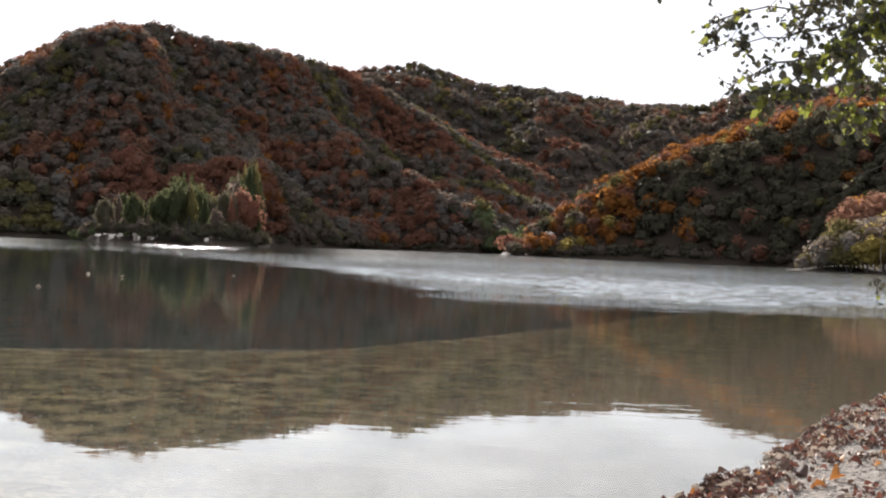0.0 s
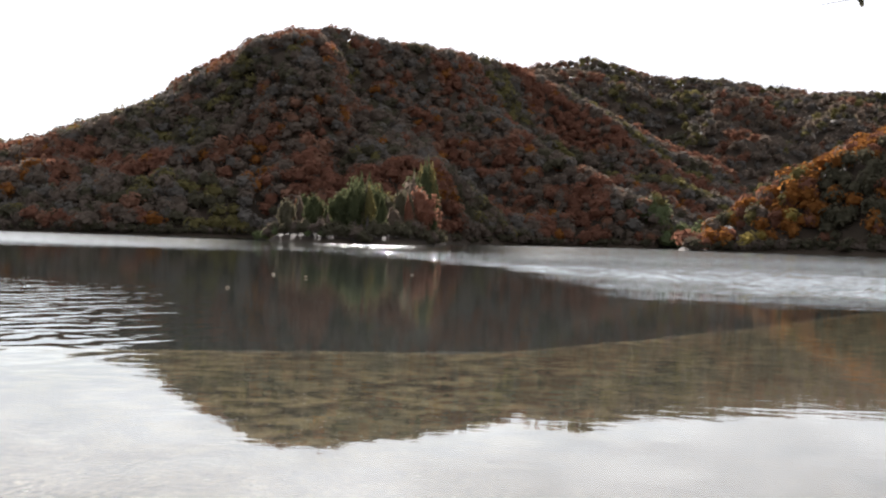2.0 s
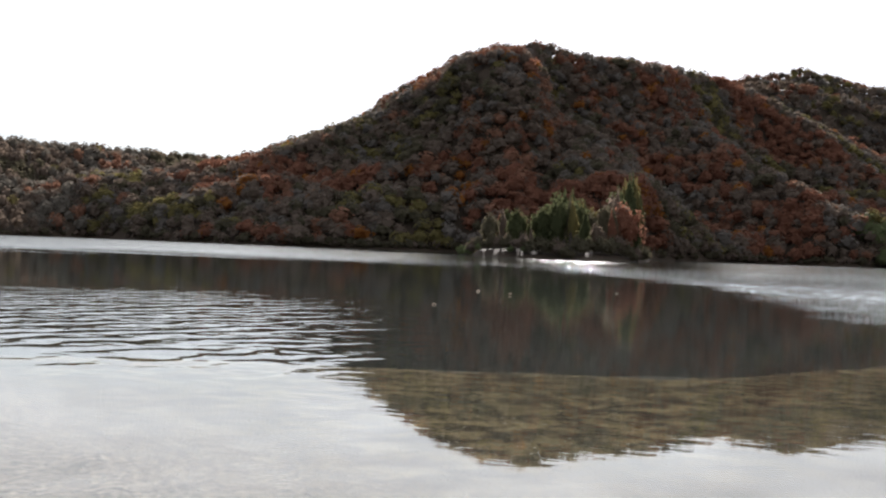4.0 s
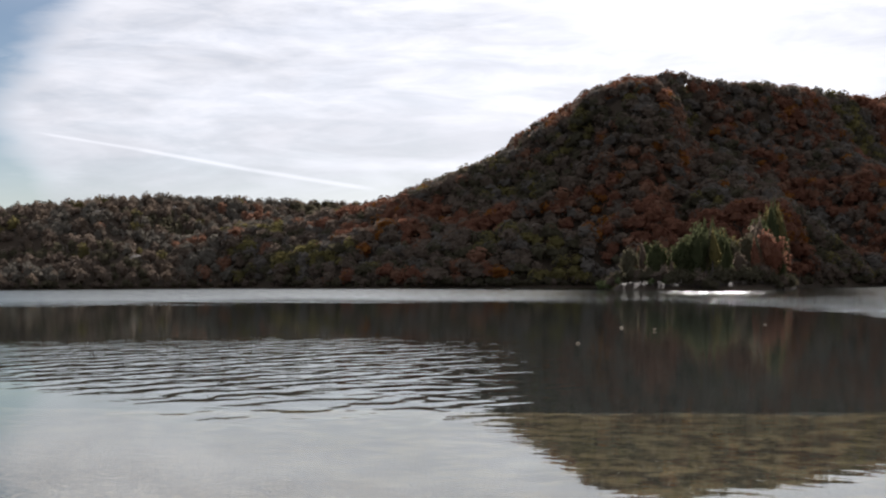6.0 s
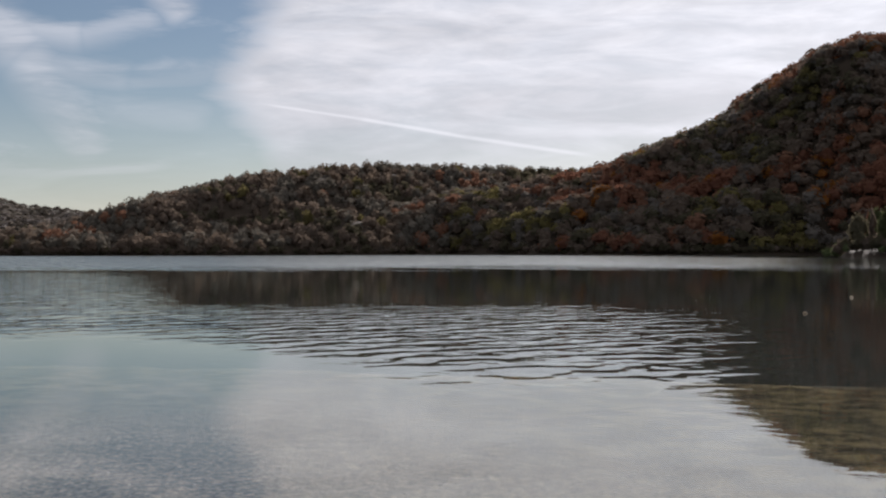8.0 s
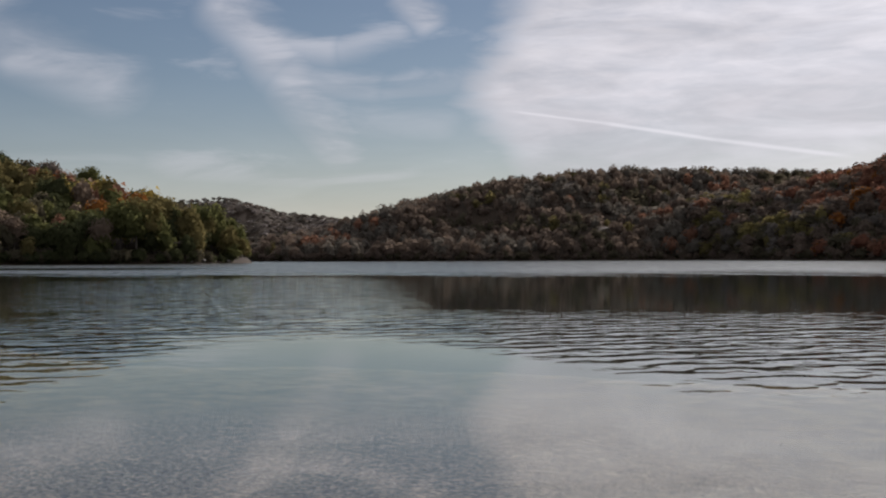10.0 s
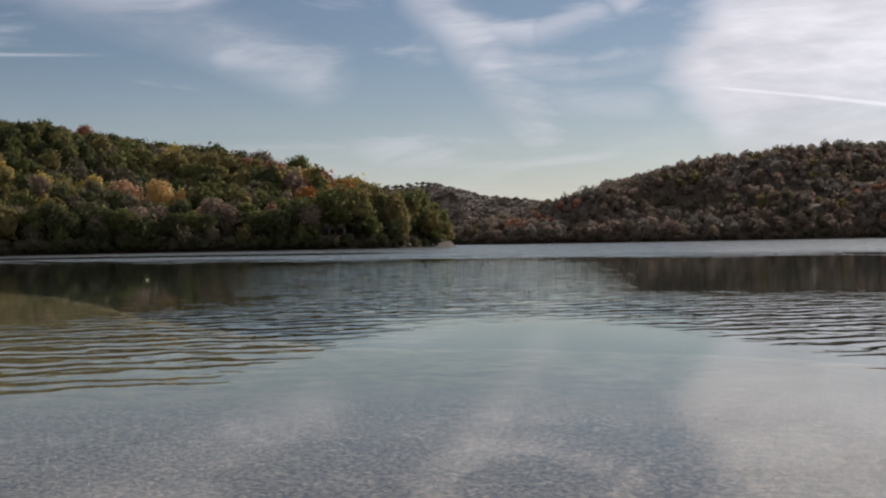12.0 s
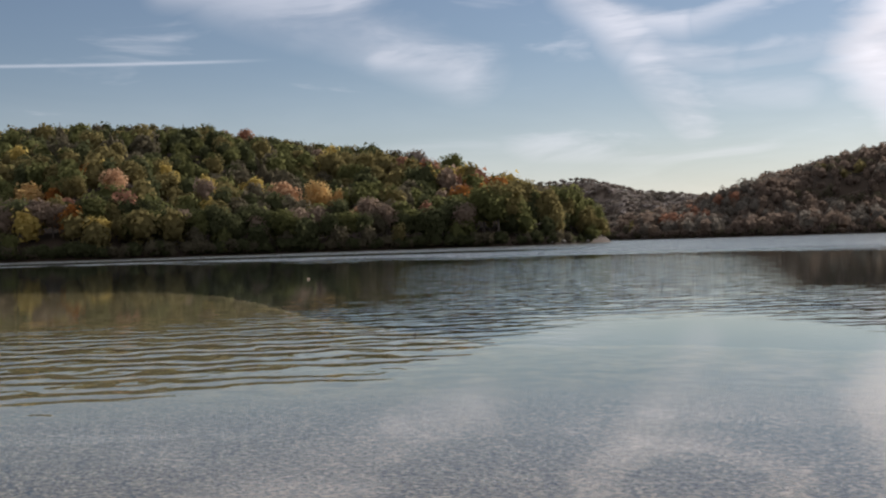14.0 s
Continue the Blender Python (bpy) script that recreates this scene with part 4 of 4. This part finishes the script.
def leaf_shape(seed, pointed):
    """A leaf blade 1 m long in the xy plane, folded along its rib and curled: verts, quads."""
    r = np.random.RandomState(seed)
    t = np.linspace(0, 1, 6)
    half = np.sin(np.pi * np.clip(t, 0.02, 0.985) ** (0.8 if pointed else 0.95)) ** (1.0 if pointed else 0.7) * r.uniform(0.28, 0.40)
    curl = 0.5 * r.uniform(-1, 1) * (t - 0.5) ** 2 * 4
    fold = half * r.uniform(0.3, 1.3)
    rows = []
    for a, h, c, f in zip(t, half, curl, fold):
        j = r.uniform(0.85, 1.12, 2)
        rows += [(a, -h * j[0], c + f * r.uniform(0.6, 1.3)), (a, 0, c), (a, h * j[1], c + f * r.uniform(0.6, 1.3))]
    quads = np.array([(3 * i + k, 3 * i + k + 1, 3 * i + k + 4, 3 * i + k + 3) for i in range(5) for k in (0, 1)])
    return np.array(rows) - (0.5, 0, 0), quads


DRY_LEAVES = [leaf_shape(200 + i, i % 2 == 0) for i in range(7)]
GREEN_LEAVES = [leaf_shape(220 + i, False) for i in range(4)]


def turned(n, rng, tilt):
    """Random turns with a given spread of tilt, as matrices."""
    out = np.zeros((n, 3, 3))
    for i in range(n):
        out[i] = np.array((Euler((rng.normal() * tilt, rng.normal() * tilt, rng.uniform(0, 6.28))).to_matrix()))
    return out


def beach_points(n, seed, s_lo, s_hi, r_lo, r_hi, b_lo, b_hi):
    rng = np.random.RandomState(seed)
    b, r = rng.uniform(b_lo, b_hi, n * 8), np.sqrt(rng.uniform(r_lo ** 2, r_hi ** 2, n * 8))
    x, y = -r * np.sin(np.radians(b)), r * np.cos(np.radians(b))
    s = shore_distance(x, y)
    ok = (s > s_lo) & (s < s_hi)
    x, y = x[ok][:n], y[ok][:n]
    z, _ = land(x, y)
    return np.stack([x, y, z], -1), rng


def build_pebbles(name, label, n, seed, zone, sizes, mat):
    places, rng = beach_points(n, seed, *zone)
    v, t = ico(1)
    n = len(places)
    size = rng.uniform(0, 1, n) ** 2.2 * (sizes[1] - sizes[0]) + sizes[0]
    squash = rng.uniform(0.5, 1.2, (n, 1, 3)) * (1, 1, 0.6)
    rough = rng.uniform(0.8, 1.15, (n, len(v), 1))
    spin = turned(n, rng, 0.2)
    verts = np.einsum("nij,nvj->nvi", spin, v[None] * squash * rough * size[:, None, None]) + places[:, None, :]
    faces = (t[None] + np.arange(n)[:, None, None] * len(v)).reshape(-1, 3)
    tagged(new(name, sheet_mesh(name, verts.reshape(-1, 3), [faces], [mat], smooth=True)), label, "gravel", kind="stuff")


def build_litter(n, seed, zone, shares=(0.46, 0.20, 0.03, 0.31)):
    places, rng = beach_points(n, seed, *zone)
    heap = waves(places[:, 0], places[:, 1], seed, 1.6, 3) + rng.normal(size=len(places)) * 0.3
    places = places[heap > -0.1]
    n = len(places)
    which = rng.randint(0, len(DRY_LEAVES), n)
    vs, qs, ms, k = [], [], [], 0
    spin = turned(n, rng, 0.6)
    for i in range(n):
        v, q = DRY_LEAVES[which[i]]
        vs.append(v * rng.uniform(0.024, 0.074) @ spin[i].T + places[i] + (0, 0, rng.uniform(0.008, 0.03)))
        qs.append(q + k)
        ms.append(np.full(len(q), rng.choice(4, p=shares)))
        k += len(v)
    ob = new("leaf_litter", sheet_mesh("leaf_litter", np.concatenate(vs), [np.concatenate(qs)], LITTER, [np.concatenate(ms)], smooth=True))
    tagged(ob, "brown, red and tan fallen leaves strewn on the gravel", "leaves", kind="stuff")


build_pebbles("gravel", "grey and tan gravel at the water's edge", 6500, 31, (-4.0, 0.15, 6.0, 15.0, -24.0, -9.0), (0.006, 0.020), PEBBLE)
build_pebbles("gravel", "small dark and pale stones on the shallow lake bed", 2600, 32, (0.25, 11.0, 5.5, 12.0, 7.0, 90.0), (0.010, 0.03), SUNKEN)
build_litter(4000, 33, (-0.34, 0.03, 6.0, 16.5, -27.0, -8.0))
build_litter(420, 36, (-1.2, -0.5, 9.6, 11.0, -23.0, -18.8), (0.82, 0.14, 0.0, 0.04))
build_litter(1900, 34, (-3.0, -0.25, 6.0, 16.0, -25.0, -9.0), (0.54, 0.16, 0.02, 0.28))


def leaf_mesh(name, shape, mat):
    return sheet_mesh(name, shape[0], [shape[1]], [mat], smooth=True)


# larger leaves lying on the beach, one by one
places, prng = beach_points(46, 35, -1.2, 0.05, 6.8, 13.0, -22.0, -9.0)
big = {}
for i, p in enumerate(places):
    kind = (i % 5, (0, 1, 1, 2, 3, 1, 0)[i % 7])
    if kind not in big:
        big[kind] = leaf_mesh("fallen_leaf", DRY_LEAVES[kind[0]], LITTER[kind[1]])
    ob = new("fallen_leaf", big[kind])
    size = 0.09 + 0.05 * prng.rand()
    ob.matrix_basis = Matrix.Translation(Vector(p) + Vector((0, 0, 0.018))) @ Euler((prng.normal() * 0.3, prng.normal() * 0.3, prng.rand() * 6.28)).to_matrix().to_4x4() @ Matrix.Diagonal((size, size, size, 1))
    tagged(ob, ("curled brown", "dark red", "bright orange", "pale tan")[kind[1]] + " fallen leaf lying on wet gravel", "leaf", "fallen leaves")
ob = new("fallen_leaf", leaf_mesh("fallen_leaf", DRY_LEAVES[2], LITTER[2]))
ob.matrix_basis = Matrix.Translation(ground_at(-18.3, 8.03) + Vector((0, 0, 0.05))) @ Euler((0.9, 0.5, 1.9)).to_matrix().to_4x4() @ Matrix.Diagonal((0.12, 0.16, 0.12, 1))
tagged(ob, "large bright orange leaf standing on the gravel", "leaf", "fallen leaves")
# leaves and twigs afloat
for i, (b, r, size, kind) in enumerate(((18.3, 33.4, 0.14, 3), (14.7, 42.6, 0.22, 3), (16.2, 45.0, 0.18, 3), (9.7, 48.8, 0.14, 3), (69.4, 61.4, 0.2, 3))):
    ob = new("floating_leaf", leaf_mesh("floating_leaf", DRY_LEAVES[i], LITTER[kind]))
    ob.matrix_basis = Matrix.Translation(polar(b, r, 0.012)) @ Matrix.Rotation(i * 1.3, 4, "Z") @ Matrix.Diagonal((size, size, size, 1))
    tagged(ob, "pale tan leaf floating on the lake", "leaf", "floating leaves")


def shore_rock(place, size, seed):
    """A weathered block, wider than high, half sunk in the bank."""
    rng = np.random.RandomState(seed)
    v, t = ico(3)
    planes = rng.normal(size=(9, 3))
    planes /= np.linalg.norm(planes, axis=1)[:, None]
    cut = np.min(np.where(v @ planes.T > 0.05, 0.8 / np.maximum(v @ planes.T, 0.05), 9), axis=1)
    v = v * np.minimum(cut, 1.1)[:, None] * rng.uniform(0.97, 1.03, (len(v), 1)) * (size, size * 0.8, size * 0.55)
    ob = new("shore_rock", sheet_mesh("shore_rock", v, [t], [ROCK], smooth=False))
    ob.matrix_basis = Matrix.Translation(place + Vector((0, 0, 0.1 * size))) @ Matrix.Rotation(rng.uniform(0, 6.28), 4, "Z")
    tagged(ob, "pale weathered limestone rock at the water's edge", "rock", "rocks along the shore")


ROCK = plain_material("limestone", (0.16, 0.15, 0.13), (0.27, 0.25, 0.22), 0.85, 6.0)
for i, (b, r, size) in enumerate(((56.0, 347, 0.9), (56.6, 340, 0.7), (57.1, 335, 0.9),
                                  (57.7, 330, 0.7), (58.3, 326, 0.8), (59.1, 322, 0.7))):
    p = ground_at(b, r)
    for _ in range(14):
        if p.z > 0.05:
            break
        r += 1.0
        p = ground_at(b, r)
    shore_rock(p, size, 300 + i)
for b, r in ((35.1, 20.8), (65.3, 22.0)):
    ob = new("floating_twig", None)
    ob.matrix_basis = Matrix.Translation(polar(b, r, 0.01))
    part("stem", tube([(-0.09, 0, 0.0), (-0.03, 0.01, 0.012), (0.04, 0.0, 0.015), (0.10, 0.015, 0.03)], (0.006, 0.009, 0.008, 0.003), 6), BARK, ob)
    part("knot", tube([(0.0, 0.0, 0.0), (0.01, 0.02, 0.035), (0.015, 0.03, 0.06)], (0.013, 0.014, 0.006), 6), BARK, ob)
    tagged(ob, "short dark wet twig afloat near the shore", "twig", "floating twigs")


# ---- the overhanging tree ----
def build_overhang():
    rng = np.random.RandomState(77)

    def at(b, up, r):
        return polar(b, r, 1.42 + r * math.tan(radians(up)))

    root = ground_at(-38, 6.0)
    ob = new("alder_tree")
    ob.matrix_basis = Matrix.Translation(root)
    back = Matrix.Translation(-root)
    fork = Vector((root.x - 0.1, root.y + 0.05, root.z + 2.1))
    part("trunk", tube([back @ p for p in (root - Vector((0, 0, 0.15)), root + Vector((0.03, 0, 0.9)), fork, fork + Vector((0.2, 0.1, 1.6)), fork + Vector((0.1, 0.3, 3.2)))],
                               (0.15, 0.12, 0.10, 0.07, 0.03), 10), BARK, ob)
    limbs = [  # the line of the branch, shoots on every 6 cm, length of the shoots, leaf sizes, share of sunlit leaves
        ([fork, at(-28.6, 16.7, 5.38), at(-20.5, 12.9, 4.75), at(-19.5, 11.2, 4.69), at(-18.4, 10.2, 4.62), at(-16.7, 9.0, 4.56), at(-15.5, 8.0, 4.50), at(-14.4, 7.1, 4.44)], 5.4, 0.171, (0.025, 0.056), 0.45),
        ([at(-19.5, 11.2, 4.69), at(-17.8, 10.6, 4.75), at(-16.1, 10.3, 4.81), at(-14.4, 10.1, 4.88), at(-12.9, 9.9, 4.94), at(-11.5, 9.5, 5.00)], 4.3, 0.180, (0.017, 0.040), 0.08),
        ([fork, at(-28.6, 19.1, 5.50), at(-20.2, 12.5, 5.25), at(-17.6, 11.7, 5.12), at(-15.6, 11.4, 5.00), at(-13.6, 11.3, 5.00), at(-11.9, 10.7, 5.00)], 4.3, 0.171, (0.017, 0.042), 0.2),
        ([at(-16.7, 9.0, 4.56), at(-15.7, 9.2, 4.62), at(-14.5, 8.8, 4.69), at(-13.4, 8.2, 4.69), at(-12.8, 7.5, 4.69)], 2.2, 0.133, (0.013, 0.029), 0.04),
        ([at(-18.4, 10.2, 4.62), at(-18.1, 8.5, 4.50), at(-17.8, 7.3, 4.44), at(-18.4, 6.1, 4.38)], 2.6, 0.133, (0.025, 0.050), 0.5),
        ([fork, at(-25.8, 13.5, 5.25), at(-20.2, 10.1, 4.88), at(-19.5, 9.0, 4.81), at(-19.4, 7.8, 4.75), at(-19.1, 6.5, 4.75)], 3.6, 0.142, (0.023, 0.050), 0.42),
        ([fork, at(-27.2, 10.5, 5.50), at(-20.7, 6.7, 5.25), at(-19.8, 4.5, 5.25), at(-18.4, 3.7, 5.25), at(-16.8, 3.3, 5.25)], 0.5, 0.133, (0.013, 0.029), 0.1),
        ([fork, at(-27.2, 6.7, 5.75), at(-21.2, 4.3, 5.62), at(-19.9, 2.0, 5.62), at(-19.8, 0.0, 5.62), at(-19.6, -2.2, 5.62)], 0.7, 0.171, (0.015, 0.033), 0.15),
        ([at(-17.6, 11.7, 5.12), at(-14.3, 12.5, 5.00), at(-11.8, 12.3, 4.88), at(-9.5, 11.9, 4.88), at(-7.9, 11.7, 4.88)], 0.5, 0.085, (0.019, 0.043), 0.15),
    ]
    twigs, sites = [], []
    for li, (pts, rate, reach, sizes, share) in enumerate(limbs):
        fine = []
        for a, c in zip(pts, pts[1:]):
            n = max(2, int((c - a).length / 0.06))
            for k in range(n):
                q = a.lerp(c, k / n) + Vector(rng.normal(size=3) * 0.006)
                fine.append(q)
        fine.append(pts[-1])
        start = 0.016 if pts[0] == fork and li < 3 else 0.006
        radii = [start * (1 - 0.82 * k / (len(fine) - 1)) for k in range(len(fine))]
        part("branch", tube([back @ q for q in fine], radii, 6), BARK, ob)
        for k, q in enumerate(fine):
            turn = math.degrees(math.atan2(-q.x, q.y))
            if turn < -23 or pts[0] == fork and turn < (-19.6 if li == 2 else -21.5) and li != 7:
                continue
            for _ in range(rng.poisson(rate)):
                d = Vector(rng.normal(size=3) * (1, 1, 0.8) + (-0.15, 0, -0.2)).normalized()
                length = rng.uniform(0.35, 1.0) * reach
                mid = q + d * length * 0.5 + Vector(rng.normal(size=3) * 0.008)
                tip = q + d * length + Vector((0, 0, -0.015))
                twigs.append([back @ q, back @ mid, back @ tip])
                for t in np.arange(0.25, 1.05, 0.16):
                    sites.append((q.lerp(tip, t), sizes, share))
    merged = bmesh.new()
    for line in twigs:
        bm = tube(line, (0.0022, 0.0017, 0.001), 4)
        me = bpy.data.meshes.new("twig")
        bm.to_mesh(me)
        bm.free()
        merged.from_mesh(me)
        bpy.data.meshes.remove(me)
    tagged(part("brushwood", merged, BARK, ob), kind="stuff")
    meshes = [leaf_mesh("leaf", s, m) for s in GREEN_LEAVES for m in LIT_AND_SHADED]
    rest_v, rest_q, rest_m, k = [], [], [], 0
    order = rng.permutation(len(sites))
    for n, i in enumerate(order):
        p, sizes, share = sites[i]
        size = sizes[0] + (sizes[1] - sizes[0]) * rng.rand() ** 1.6
        spin = Euler((rng.normal() * 0.9, rng.normal() * 0.9 + 0.4, rng.uniform(0, 6.28))).to_matrix().to_4x4()
        m = back @ Matrix.Translation(p) @ spin @ Matrix.Diagonal((size, size * 1.15, size, 1)) @ Matrix.Translation((0.5, 0, 0))
        is_lit = rng.rand() < share
        pick = rng.randint(len(GREEN_LEAVES))
        if n < 300:
            leaf = part("leaf", meshes[pick * 2 + (0 if is_lit else 1)], None, ob)
            leaf.matrix_basis = m
        else:
            v, q = GREEN_LEAVES[pick]
            mm = np.array(m)
            rest_v.append(v @ mm[:3, :3].T + mm[:3, 3])
            rest_q.append(q + k)
            rest_m.append(np.full(len(q), 0 if is_lit else 1))
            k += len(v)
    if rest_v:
        me = sheet_mesh("foliage", np.concatenate(rest_v), [np.concatenate(rest_q)], LIT_AND_SHADED, [np.concatenate(rest_m)], smooth=True)
        tagged(part("foliage", me, None, ob), kind="stuff")
    print("leaf sites", len(sites))
    tagged(ob, "alder leaning over the beach with sparse green leaves", "tree")


build_overhang()
